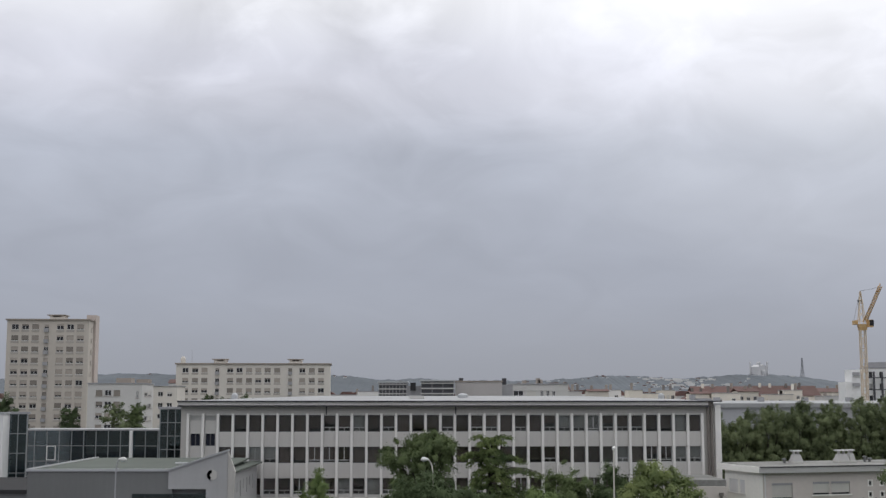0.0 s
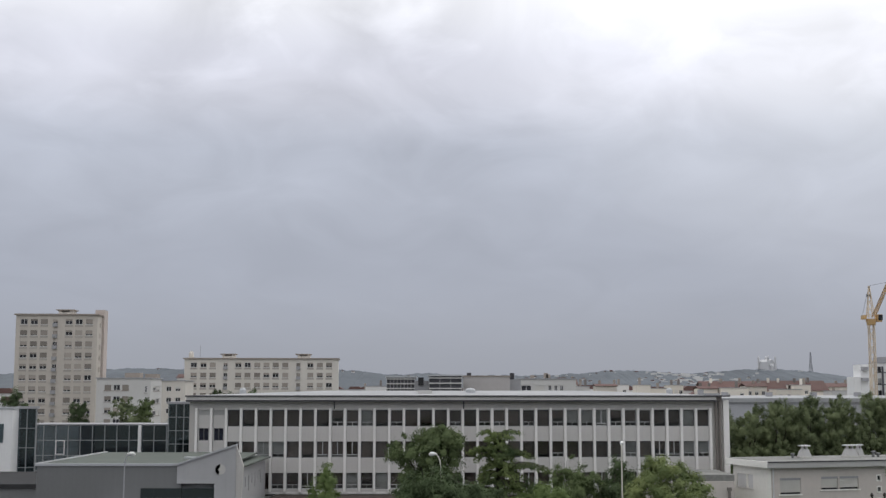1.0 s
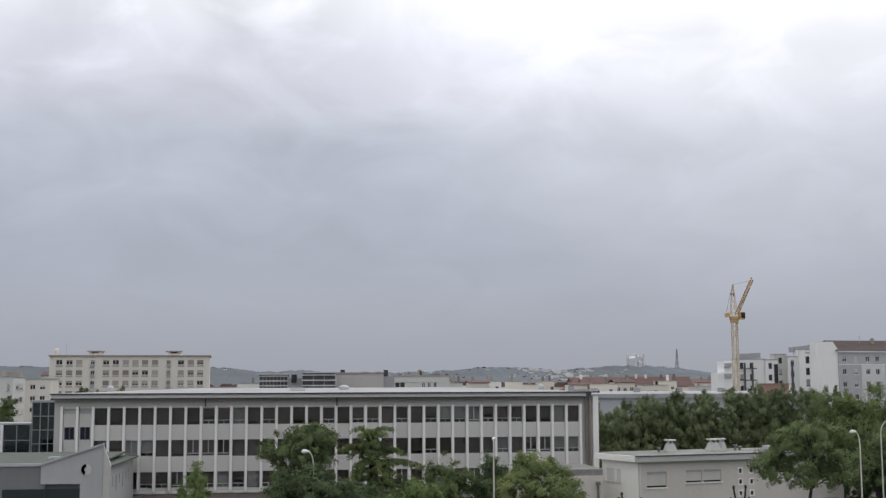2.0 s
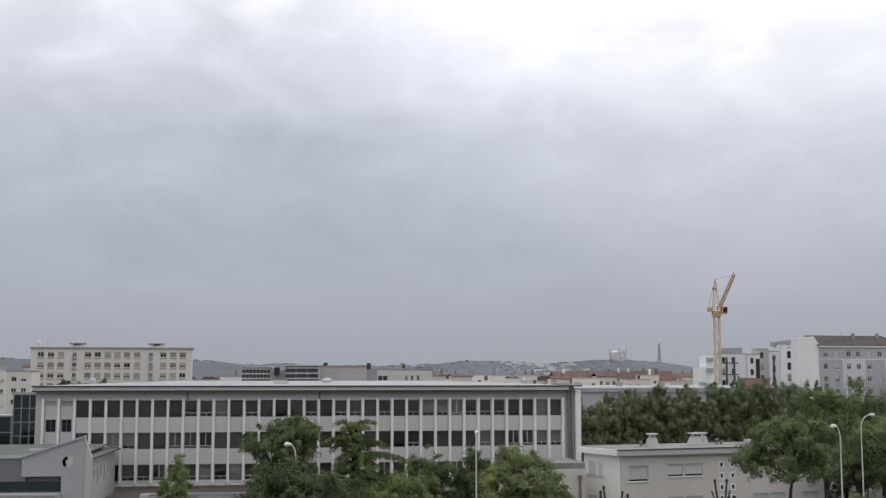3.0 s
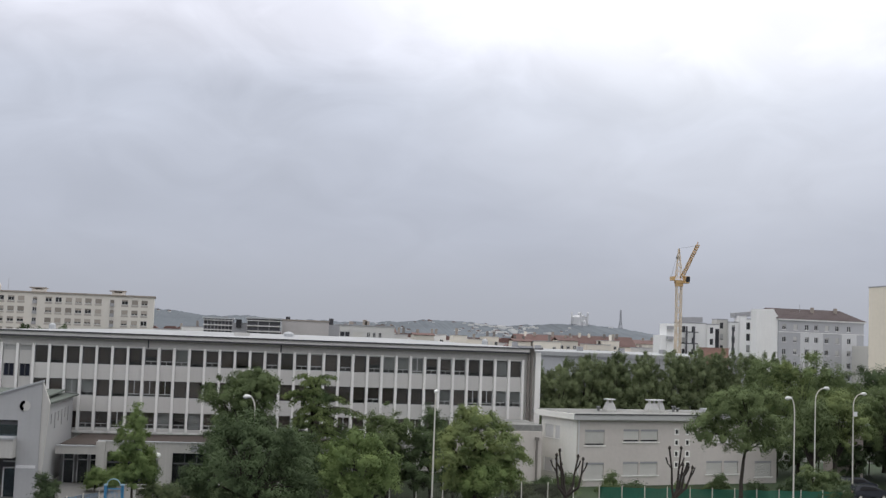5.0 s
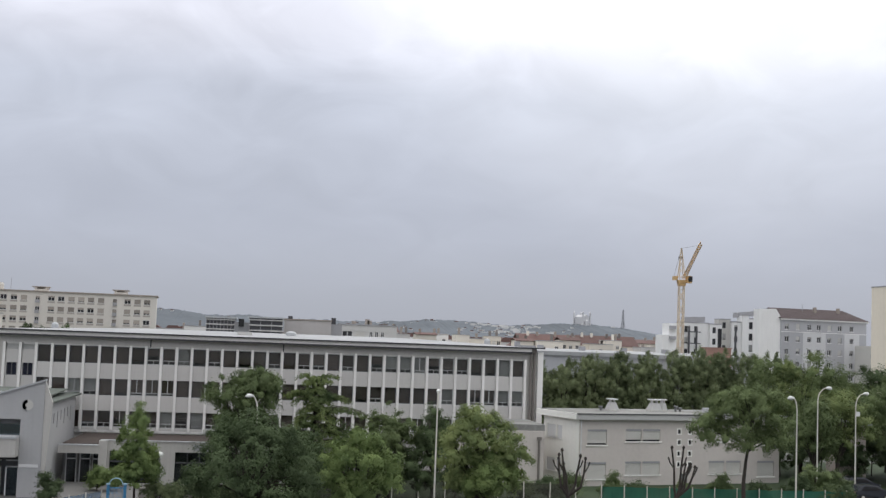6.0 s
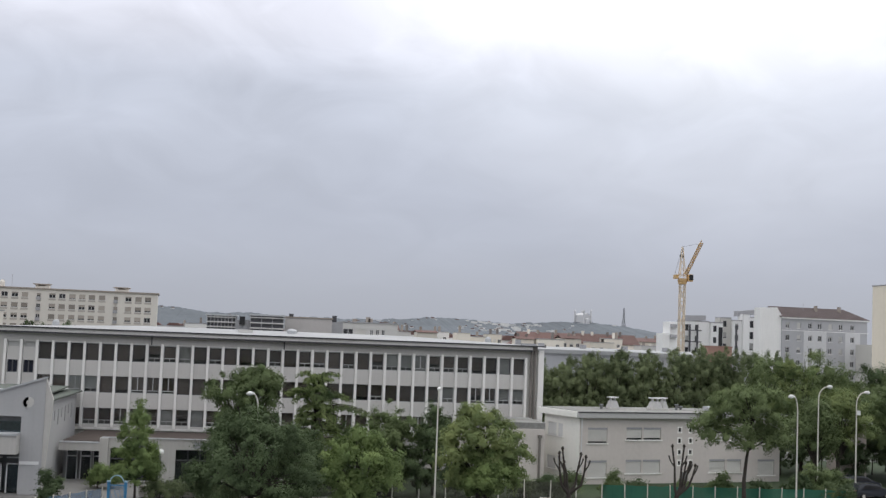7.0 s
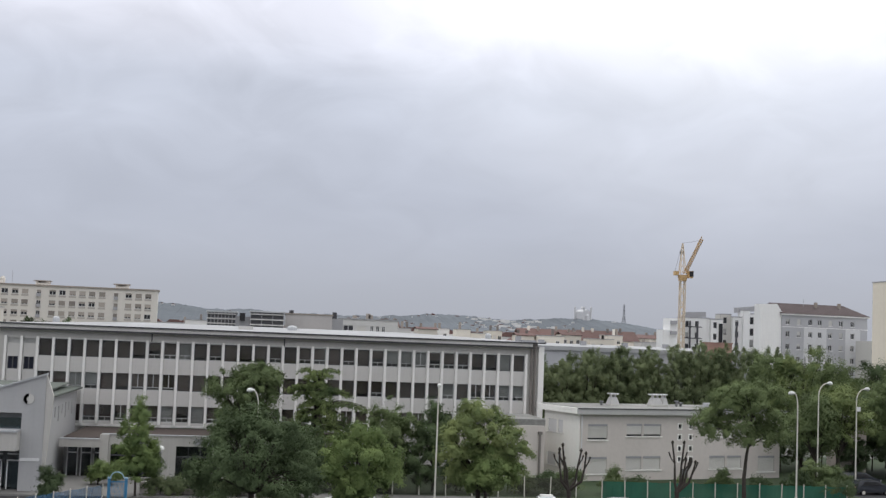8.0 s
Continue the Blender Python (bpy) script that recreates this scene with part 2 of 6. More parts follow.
BLUEMESH = net_material("blue_fence_mesh", (0.07, 0.19, 0.33), 0.6)
PALEBLUE = material("pale_blue_paint", (0.30, 0.46, 0.56), 0.5, 1.5, 0.1, 0.0)
BLUE = material("blue_paint", (0.05, 0.20, 0.36), 0.5, 1.5, 0.15, 0.0)
CARWHITE = material("white_car_paint", (0.75, 0.76, 0.77), 0.25, 1, 0.03, 0.0)
CARDARK = material("dark_car_paint", (0.03, 0.033, 0.04), 0.25, 1, 0.05, 0.0)
RUBBER = material("tyre_rubber", (0.02, 0.02, 0.02), 0.9, 4, 0.1, 0.0)
# blue-grey base stands for distance haze over the woods
HILL = material("hazed_wooded_hillside", (0.112, 0.128, 0.145), 1.0, 0.012, 0.35, 0.0)
FARWALL = material("far_pale_wall", (0.68, 0.67, 0.655), 0.9, 0.03, 0.1, 0.0, piece=0.4)
# cream walls made paler for the haze in front of them
FARCREAM = material("hazed_far_cream_wall", (0.76, 0.71, 0.63), 0.9, 0.05, 0.08, 0.0, piece=0.3)
STONE = material("pale_basilica_stone", (0.58, 0.58, 0.59), 0.9, 0.05, 0.08, 0.0)
FARSTEEL = material("far_steel", (0.34, 0.35, 0.37), 0.7, 0.1, 0.05, 0.0)

LEAF_DARK = leaf_material("leaves_dark", (0.045, 0.064, 0.033), (0.130, 0.176, 0.087))
LEAF_MID = leaf_material("leaves_mid", (0.071, 0.099, 0.046), (0.203, 0.255, 0.114))
LEAF_BRIGHT = leaf_material("leaves_bright", (0.078, 0.120, 0.046), (0.29, 0.37, 0.14))
LEAF_YELLOW = leaf_material("leaves_yellowing", (0.095, 0.140, 0.062), (0.275, 0.315, 0.125))
LEAF_ROW = leaf_material("leaves_row", (0.052, 0.074, 0.038), (0.27, 0.315, 0.165))
NEEDLE = leaf_material("needles", (0.038, 0.066, 0.034), (0.34, 0.41, 0.16), 0.5)


# ---- builders ----
def part(name, bm, mat, parent, label="", m=None):
    me = bpy.data.meshes.new(name)
    bm.to_mesh(me)
    bm.free()
    return part_of(name, me, mat, parent, label, m)


def part_of(name, me, mat, parent, label="", m=None):
    if not me.materials:
        me.materials.append(mat)
    ob = new(name, me)
    ob.parent = parent
    if m is not None:
        ob.matrix_basis = m
    if label:
        tagged(ob, label)
    return ob


def thing(name, x, y, z=0.0, turn=0.0, label="", category="", group="", kind=""):
    ob = new(name)
    ob.empty_display_size = 0.3
    ob.matrix_basis = pose(x, y, z, 0, 0, turn)
    return tagged(ob, label, category, group, kind)


def single(name, bm, mat, label, category, kind="", group="", m=None):
    return tagged(part(name, bm, mat, None, "", m), label, category, group, kind)


def box(bm, x0, x1, y0, y1, z0, z1):
    v = [bm.verts.new((x, y, z)) for z in (z0, z1) for x, y in ((x0, y0), (x1, y0), (x1, y1), (x0, y1))]
    for f in ((3, 2, 1, 0), (4, 5, 6, 7), (0, 1, 5, 4), (1, 2, 6, 5), (2, 3, 7, 6), (3, 0, 4, 7)):
        bm.faces.new([v[i] for i in f])
    return bm


def boxes(*list_of):
    bm = bmesh.new()
    for b in list_of:
        box(bm, *b)
    return bm


def mesh_box(*b):
    me = bpy.data.meshes.new("piece")
    bm = boxes(b)
    bm.to_mesh(me)
    bm.free()
    return me


def prism(bm, pts, y0, y1):
    """A solid with the outline pts in x and z, between y0 and y1."""
    a = [bm.verts.new((x, y0, z)) for x, z in pts]
    b = [bm.verts.new((x, y1, z)) for x, z in pts]
    n = len(pts)
    bm.faces.new(a), bm.faces.new(b[::-1])
    for i in range(n):
        bm.faces.new((a[i], b[i], b[(i + 1) % n], a[(i + 1) % n]))
    return bm


def slab(bm, corners, thick):
    """A sheet through four corners in space, thick downwards."""
    a = [bm.verts.new(c) for c in corners]
    b = [bm.verts.new((c[0], c[1], c[2] - thick)) for c in corners]
    n = len(a)
    bm.faces.new(a), bm.faces.new(b[::-1])
    for i in range(n):
        bm.faces.new((a[i], b[i], b[(i + 1) % n], a[(i + 1) % n]))
    return bm


def tube(bm, points, radii, seg=8):
    rings = []
    for i, p in enumerate(points):
        p = Vector(p)
        d = (Vector(points[min(i + 1, len(points) - 1)]) - Vector(points[max(i - 1, 0)])).normalized()
        u = d.orthogonal().normalized()
        if abs(d.z) > 0.3:
            u = (Vector((1, 0, 0)) - d * d.x).normalized()
        w = d.cross(u)
        rings.append([bm.verts.new(p + (u * math.cos(2 * math.pi * k / seg) + w * math.sin(2 * math.pi * k / seg)) * radii[i]) for k in range(seg)])
    for a, b in zip(rings, rings[1:]):
        for k in range(seg):
            bm.faces.new((a[k], a[(k + 1) % seg], b[(k + 1) % seg], b[k]))
    bm.faces.new(rings[0][::-1]), bm.faces.new(rings[-1])
    return bm


def facade(bm, x0, x1, z0, z1, holes, deep=0.3, at=None):
    """A wall sheet facing -y at y = 0 with holes (x0, x1, z0, z1) whose sides run back by deep."""
    at = at or Matrix()
    xs = sorted({x0, x1, *[h[0] for h in holes], *[h[1] for h in holes]})
    zs = sorted({z0, z1, *[h[2] for h in holes], *[h[3] for h in holes]})
    vert = {}

    def v(x, y, z):
        key = (round(x, 4), round(y, 4), round(z, 4))
        if key not in vert:
            vert[key] = bm.verts.new(at @ Vector((x, y, z)))
        return vert[key]
    for a, b in zip(xs, xs[1:]):
        for c, d in zip(zs, zs[1:]):
            mx, mz = (a + b) / 2, (c + d) / 2
            if not any(h[0] < mx < h[1] and h[2] < mz < h[3] for h in holes):
                bm.faces.new((v(a, 0, c), v(b, 0, c), v(b, 0, d), v(a, 0, d)))
    for a, b, c, d in holes:
        for p, q in (((a, c), (b, c)), ((b, c), (b, d)), ((b, d), (a, d)), ((a, d), (a, c))):
            bm.faces.new([v(*k) for k in ((p[0], 0, p[1]), (p[0], deep, p[1]), (q[0], deep, q[1]), (q[0], 0, q[1]))])
    return bm


def shell(bm, w, d, h, holes, deep=0.3, sides=(), z0=0.0):
    """A house body: front with holes, the right side with holes too, plain back, left and top."""
    facade(bm, 0, w, z0, h, holes, deep)
    facade(bm, 0, d, z0, h, list(sides), deep, Matrix.Translation((w, 0, 0)) @ Matrix.Rotation(math.pi / 2, 4, "Z"))
    for q in (((0, 0), (0, d)), ((0, d), (w, d))):
        (ax, ay), (bx, by) = q
        bm.faces.new([bm.verts.new(k) for k in ((ax, ay, z0), (ax, ay, h), (bx, by, h), (bx, by, z0))])
    bm.faces.new([bm.verts.new(k) for k in ((0, 0, h), (w, 0, h), (w, d, h), (0, d, h))])
    return bm


def crown_mesh(name, blobs, leaf, count, seed, clump=0.5, flat=0.35, droop=0.0, tall=0.8, sweep=-0.3):
    """Many small leaves set in sprays over and inside ellipsoids (x, y, z, rx, ry, rz); sweep: how the sprays rise or hang."""
    rng = np.random.default_rng(seed)
    leaf, count = leaf * 0.56, int(count * 2.0)
    vol = np.array([b[3] * b[5] + b[4] * b[5] + b[3] * b[4] for b in blobs])
    verts = []
    for b, share in zip(blobs, vol / vol.sum()):
        n_leaf = int(count * share)
        n_cl = max(6, n_leaf // 170)
        d = rng.normal(size=(n_cl, 3))
        d /= np.linalg.norm(d, axis=1)[:, None]
        d[:, 2] = np.where(d[:, 2] < -0.55, -d[:, 2], d[:, 2])
        rad = np.where(rng.random(n_cl) < 0.18, rng.uniform(0.2, 0.6, n_cl), rng.uniform(0.80, 1.14, n_cl))
        rad *= 1 + 0.16 * np.sin(d[:, 0] * 5 + seed) * np.cos(d[:, 1] * 4 + d[:, 2] * 5)
        cen = np.array(b[:3]) + d * rad[:, None] * np.array(b[3:6])
        which = rng.integers(0, n_cl, n_leaf)
        size = clump * rng.uniform(0.7, 1.75, n_cl)
        spray = d * 0.8 + np.array([0, 0, sweep]) + rng.normal(size=(n_cl, 3)) * 0.35
        spray /= np.linalg.norm(spray, axis=1)[:, None]
        along = rng.uniform(-0.7, 1.0, n_leaf)
        off = rng.normal(size=(n_leaf, 3)) * (size[which] * (1 - 0.45 * along))[:, None] * np.array([1, 1, tall]) * 0.33
        off += spray[which] * (along * size[which] * 0.85)[:, None]
        off[:, 2] -= droop * rng.random(n_leaf) + 0.2 * size[which] * np.maximum(along, 0) ** 2 * (sweep < 0)
        p = cen[which] + off
        out = off / (np.linalg.norm(off, axis=1)[:, None] + 1e-6)
        nrm = d[which] * 0.6 + out * 0.85 + rng.normal(size=(n_leaf, 3)) * 0.16 + np.array([0, 0, flat])
        nrm /= np.linalg.norm(nrm, axis=1)[:, None]
        u = np.cross(nrm, rng.normal(size=(n_leaf, 3)))
        u /= np.linalg.norm(u, axis=1)[:, None]
        w = np.cross(nrm, u)
        s = leaf * rng.uniform(0.6, 1.3, n_leaf)[:, None]
        quad = np.stack([p - u * s * 0.55, p - w * s * 0.32 - nrm * s * 0.08, p + u * s * 0.6, p + w * s * 0.32 - nrm * s * 0.08], 1)
        verts.append(quad.reshape(-1, 3))
    verts = np.concatenate(verts)
    me = bpy.data.meshes.new(name)
    k = len(verts) // 4
    me.from_pydata(verts.tolist(), [], np.arange(k * 4).reshape(k, 4).tolist())
    return me


def tree(name, x, y, h, blobs, leaf, count, mat, seed, label, trunk=0.22, fork=0.35, clump=0.5, lean=0.0, category="tree", group="", droop=0.0, z=0.0, tall=0.8, flat=0.35, sweep=-0.3):
    """Tapered trunk with limbs to each bough, and a crown of leaves."""
    rng = random.Random(seed)
    ob = thing(name, x, y, z, 0, label, category, group)
    bm = bmesh.new()
    pts = [Vector((lean * f * f + rng.uniform(-0.08, 0.08), rng.uniform(-0.08, 0.08), h * 0.75 * f)) for f in (0, 0.06, 0.3, 0.55, 0.8, 1)]
    pts[0] = Vector((0, 0, 0))
    tube(bm, pts, [trunk * k for k in (1.45, 1.05, 0.9, 0.7, 0.45, 0.2)], 9)
    for b in blobs:
        c = Vector(b[:3])
        hb = min(h * 0.75 * fork, c.z * 0.85)
        base = Vector((lean * (hb / (h * 0.75)) ** 2, 0, hb))
        for _ in range(2):
            e = c + Vector((rng.uniform(-0.5, 0.5) * b[3], rng.uniform(-0.5, 0.5) * b[4], rng.uniform(0, 0.5) * b[5]))
            mid = base.lerp(e, 0.5) + Vector((0, 0, 0.12 * (e - base).length))
            tube(bm, [base, mid, e], [trunk * 0.4, trunk * 0.25, trunk * 0.08], 6)
    part("trunk", bm, BARK, ob)
    part_of("crown", crown_mesh("crown", blobs, leaf, count, seed, clump, flat, droop, tall, sweep), mat, ob)
    return ob


def blobs_round(w, h0, h1, seed, n=7, depth=None):
    """A loose crown of overlapping boughs between heights h0 and h1."""
    rng = random.Random(seed)
    depth = depth or w
    out = [(0, 0, (h0 + h1) / 2, w * 0.27, depth * 0.27, (h1 - h0) * 0.34)]
    n = int(n * 1.6)
    for i in range(n):
        a = 2 * math.pi * (i * 0.618 + rng.uniform(-0.1, 0.1))
        f = rng.uniform(0.1, 0.95)
        wide = math.sin(math.pi * min(0.95, 0.22 + f * 0.62))
        r = w * 0.34 * wide * rng.uniform(0.7, 1.22)
        s = rng.uniform(0.13, 0.23)
        out.append((math.cos(a) * r, math.sin(a) * r * depth / w, h0 + (h1 - h0) * (0.15 + 0.68 * f), w * s, depth * s, (h1 - h0) * rng.uniform(0.14, 0.22)))
    out.append((rng.uniform(-0.1, 0.1) * w, 0, h1 - (h1 - h0) * 0.17, w * 0.2, depth * 0.2, (h1 - h0) * 0.17))
    return out


# ---- ground, street and far hills ----
def ground_sheet():
    bm = bmesh.new()
    bmesh.ops.create_circle(bm, cap_ends=True, segments=64, radius=4900)
    return single("ground", bm, EARTH, "dull grey-green city ground reaching the horizon", "ground", "structure")


ground_sheet()
single("road", boxes((-60, 90, 62, 99.6, -0.3, 0.03)), ASPHALT, "dark worn asphalt street with parked cars", "road", "structure")
single("car_park", boxes((55.6, 95, 104.2, 121.0, -0.3, 0.08)), ASPHALT, "dark asphalt car park under the trees", "car park", "structure")
single("verge", boxes((48.01, 55.6, 104.2, 121.0, -0.3, 0.12)), GRASS, "rough grass verge beside the car park", "lawn", "structure")
single("park_grass", boxes((48.01, 95, 121.0, 150, -0.3, 0.12)), GRASS, "rough shaded grass under the park trees", "lawn", "structure")
single("kerb", boxes((-60, 90, 99.6, 99.85, -0.3, 0.16)), PAVING, "pale stone kerb along the street", "kerb", "structure")
single("pavement", boxes((-60, 90, 99.85, 104.2, -0.3, 0.14)), PAVING, "pale paved footway beside the street", "pavement", "structure")
single("lawn", boxes((-8, 48, 104.2, 127, -0.3, 0.12)), GRASS, "rough grass under the trees before the building", "lawn", "structure")
single("forecourt", boxes((-60, -8, 104.2, 127, -0.3, 0.10)), PAVING, "pale paved school forecourt", "pavement", "structure")


def ridge(x):
    def hump(at, wide, high):
        return high * math.exp(-((x - at) / wide) ** 2)
    z = 72 - 50 / (1 + math.exp(-(x - 1325) / 45)) + hump(-1000, 330, 22) + hump(-340, 110, 16) + hump(-77, 50, 8)
    z += hump(520, 110, 15) + hump(650, 80, 7) + hump(1000, 205, 20)
    return z - 1.5 + 1.5 * noise.noise((x * 0.012, 3.0, 0)) + 3.0 * noise.noise((x * 0.05, 7.0, 0)) + 2.5 * noise.noise((x * 0.17, 9.0, 0))


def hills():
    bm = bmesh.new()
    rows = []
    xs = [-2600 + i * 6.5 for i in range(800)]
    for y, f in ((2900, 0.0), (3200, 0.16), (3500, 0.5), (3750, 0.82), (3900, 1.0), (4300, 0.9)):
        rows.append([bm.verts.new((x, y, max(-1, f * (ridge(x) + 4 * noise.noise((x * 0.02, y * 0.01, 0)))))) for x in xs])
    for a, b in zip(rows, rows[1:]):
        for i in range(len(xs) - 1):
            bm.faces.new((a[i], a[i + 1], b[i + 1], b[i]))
    return single("hills_backdrop", bm, HILL, "long wooded hills behind the city, distance haze in their blue-grey colour", "hills", "structure")


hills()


def basilica(x, y, z):
    """Hilltop church with four corner towers, nave and gable."""
    ob = thing("basilica", x, y, z, 20, "pale stone hilltop church with four slim towers", "church")
    part("nave", prism(bmesh.new(), [(-15, -6), (15, -6), (15, 27), (0, 35), (-15, 27)], -30, 34), STONE, ob)
    for sx in (-1, 1):
        for yy in (-32, 32):
            bm = bmesh.new()
            tube(bm, [(sx * 17, yy, -6), (sx * 17, yy, 38)], [4.3, 3.9], 8)
            tube(bm, [(sx * 17, yy, 38), (sx * 17, yy, 40), (sx * 17, yy, 44), (sx * 17, yy, 47)], [4.7, 4.7, 3.0, 0.3], 8)
            part("tower", bm, STONE, ob)
    bm = bmesh.new()
    tube(bm, [(0, -32, -6), (0, -32, 13), (0, -32, 18)], [10, 10, 1], 12)
    part("apse", bm, STONE, ob)
    part("terrace", boxes((-34, 34, -40, 40, -14, -2)), STONE, ob)
    return ob


basilica(1002, 3880, 88).scale = (0.80, 0.80, 0.92)


def lattice_tower(x, y, z):
    ob = thing("lattice_tower", x, y, z, 10, "slim dark steel lattice television tower on the hill", "tower")
    bm = bmesh.new()
    prof = [(0, 6.5), (12, 4.2), (30, 2.6), (50, 1.8), (66, 1.4)]
    for sx, sy in ((1, 1), (1, -1), (-1, 1), (-1, -1)):
        tube(bm, [(sx * r, sy * r, h) for h, r in prof], [0.9, 0.8, 0.7, 0.6, 0.5], 5)
    for (h0, r0), (h1, r1) in zip(prof, prof[1:]):
        for k in range(4):
            a = math.radians(90 * k + 45)
            b = math.radians(90 * k + 135)
            q = math.sqrt(2)
            tube(bm, [(math.cos(a) * r0 * q, math.sin(a) * r0 * q, h0), (math.cos(b) * r1 * q, math.sin(b) * r1 * q, h1)], [0.45, 0.45], 4)
            tube(bm, [(math.cos(b) * r0 * q, math.sin(b) * r0 * q, h0), (math.cos(a) * r1 * q, math.sin(a) * r1 * q, h1)], [0.45, 0.45], 4)
    part("frame", bm, FARSTEEL, ob)
    part("platform", boxes((-3.6, 3.6, -3.6, 3.6, 24, 26), (-2.6, 2.6, -2.6, 2.6, 48, 50)), FARSTEEL, ob)


lattice_tower(1146, 3900, 77)


def far_city():
    """Countless far houses on the plain and up the hills, too small to tell apart."""
    rng = random.Random(5)
    pale, red = bmesh.new(), bmesh.new()
    for _ in range(60):  # a paler quarter on the slope
        y, x = rng.uniform(3500, 3840), rng.gauss(740, 75)
        z = np.interp(y, (2900, 3200, 3500, 3750, 3900), (0, 0.16, 0.5, 0.82, 1)) * ridge(x) - 3
        box(pale, x, x + rng.uniform(8, 22), y, y + 8, z - 4, z + rng.uniform(5, 9))
    for _ in range(2600):
        y = rng.choice((rng.uniform(520, 1400), rng.uniform(1400, 2900), rng.uniform(3450, 3860)))
        x = rng.uniform(-0.42, 0.52) * y
        base = 0
        if y > 2900:
            f = np.interp(y, (2900, 3200, 3500, 3750, 3900), (0, 0.16, 0.5, 0.82, 1))
            base = f * ridge(x) - 3
            if x < 250 and rng.random() < 0.93:  # open woods
                continue
            if 930 < x < 1350 and rng.random() < 0.9:  # the wooded end of the hill
                continue
            if noise.noise((x * 0.004, y * 0.005, 0)) < 0.12 and rng.random() < 0.85:
                continue
        w, d, h = rng.uniform(8, 26), rng.uniform(8, 14), rng.uniform(6, 13)
        if y < 2900:
            h = min(h + 3, 15.5)
        else:
            w, d, h = w * 0.6, d * 0.7, h * 0.5
        box(pale, x, x + w, y, y + d, base - 4, base + h)
        if rng.random() < 0.55:
            prism(red, [(x - 0.5, base + h), (x + w + 0.5, base + h), (x + w * 0.8, base + h + 2.4), (x + w * 0.2, base + h + 2.4)], y - 0.5, y + d)
    a = single("far_houses", pale, FARWALL, "countless pale far houses across the plain and hills", "houses", "stuff")
    b = single("far_roofs", red, TILE, "countless far red tiled roofs", "roofs", "stuff")
    return a, b


far_city()


# ---- the long office building ----
def long_building():
    bay, n = 1.5297, 35
    L = bay * n
    ob = thing("long_office_building", -26.27, 126.8, 0, 2.68, "long grey concrete school block with white ribs and three window rows", "building")
    rows = [(10.28, 12.0), (7.08, 8.74), (3.88, 5.54)]
    zb, zt = 3.5, 12.15
    # concrete carcass behind the facade: ends, floors, back wall
    for wall in ((-0.75, -0.02, 0.0, 14, 0, 12.95), (L + 0.1, L + 1.9, 0.0, 14, 0, 12.95), (-0.02, L + 0.1, 13.7, 14, 0, 12.95), (-0.02, L + 0.1, 0.3, 0.6, 0, 3.1)):
        part("wall", boxes(wall), CONCRETE, ob)
    for z, y in ((3.1, 0.3), (6.3, 0.5), (9.5, 0.5), (12.5, 0.42)):
        part("floor_slab", boxes((-0.02, L + 0.1, y, 13.7, z, z + 0.3)), CONCRETE, ob)
    part("room_wall", boxes((0, L, 4.0, 4.15, 3.45, 12.4)), ROOMDARK, ob, "inner walls coloured dark for the shade of the rooms")
    part("lintel", boxes((-0.75, L + 0.4, -0.02, 0.4, zt, 12.97)), CONCRETE, ob)
    part("fascia", boxes((-1.0, L + 0.55, -0.72, 0.3, 13.0, 13.40)), SPANDREL, ob, "grey eaves band")
    part("gutter", boxes((-1.05, L + 0.6, -0.78, -0.03, 12.83, 12.995)), GUTTER, ob, "dark gutter line")
    part("base_band", boxes((-0.75, L + 0.4, -0.10, 0.3, 3.38, 3.62)), PILASTER, ob)
    # low hipped metal roof
    bm = bmesh.new()
    e, r = 13.46, 13.98
    c = [bm.verts.new(k) for k in ((-1.1, -0.80, e), (L + 2.0, -0.80, e), (L + 2.0, 14.6, e), (-1.1, 14.6, e), (13, 7, r), (L - 12, 7, r))]
    for f in ((0, 1, 5, 4), (1, 2, 5), (2, 3, 4, 5), (3, 0, 4), (3, 2, 1, 0)):
        bm.faces.new([c[i] for i in f])
    part("roof", bm, ROOFSHEET, ob, "pale low-pitched metal roof")
    part("drip_edge", boxes((-1.1, L + 2.0, -0.86, -0.81, 13.34, 13.475)), GUTTER, ob, "dark roof drip edge")
    # ribs
    rib = mesh_box(-0.125, 0.125, -0.36, 0.34, 3.62, 12.15)
    for i in range(n + 1):
        part_of("rib", rib, PILASTER, ob, "", pose(i * bay, 0, 0))
    # spandrels
    half = bay / 2 - 0.13
    sp = [mesh_box(-half, half, -0.08, 0.22, a, b) for a, b in ((3.62, 3.88), (5.54, 7.08), (8.74, 10.28))]
    top = mesh_box(-half, half, -0.08, 0.22, 12.0, 12.15)
    for i in range(n):
        x = (i + 0.5) * bay
        for me in sp + [top]:
            if i < 2:
                continue
            part_of("spandrel", me, SPANDREL, ob, "", pose(x, 0, 0))
    # windows: frame, pane, blind
    rng = random.Random(11)
    h = 1.70
    frames = {}
    e = 0.06
    at = Matrix.Translation((0, 0.11, 0))
    frames["plain"] = facade(bmesh.new(), -half, half, 0, h, [(-half + e, half - e, e, h - e)], 0.08, at)
    frames["rail"] = facade(bmesh.new(), -half, half, 0, h, [(-half + e, -0.03, 0.08, 0.40), (0.03, half - e, 0.08, 0.40), (-half + e, half - e, 0.47, h - e)], 0.08, at)
    frames["split"] = facade(bmesh.new(), -half, half, 0, h, [(-half + e, half - e, 0.09, 0.26), (-half + e, -0.04, 0.34, h - e), (0.04, half - e, 0.34, h - e)], 0.08, at)
    fm = {}
    for k, bm in frames.items():
        fm[k] = bpy.data.meshes.new("window_frame")
        bm.to_mesh(fm[k])
        bm.free()
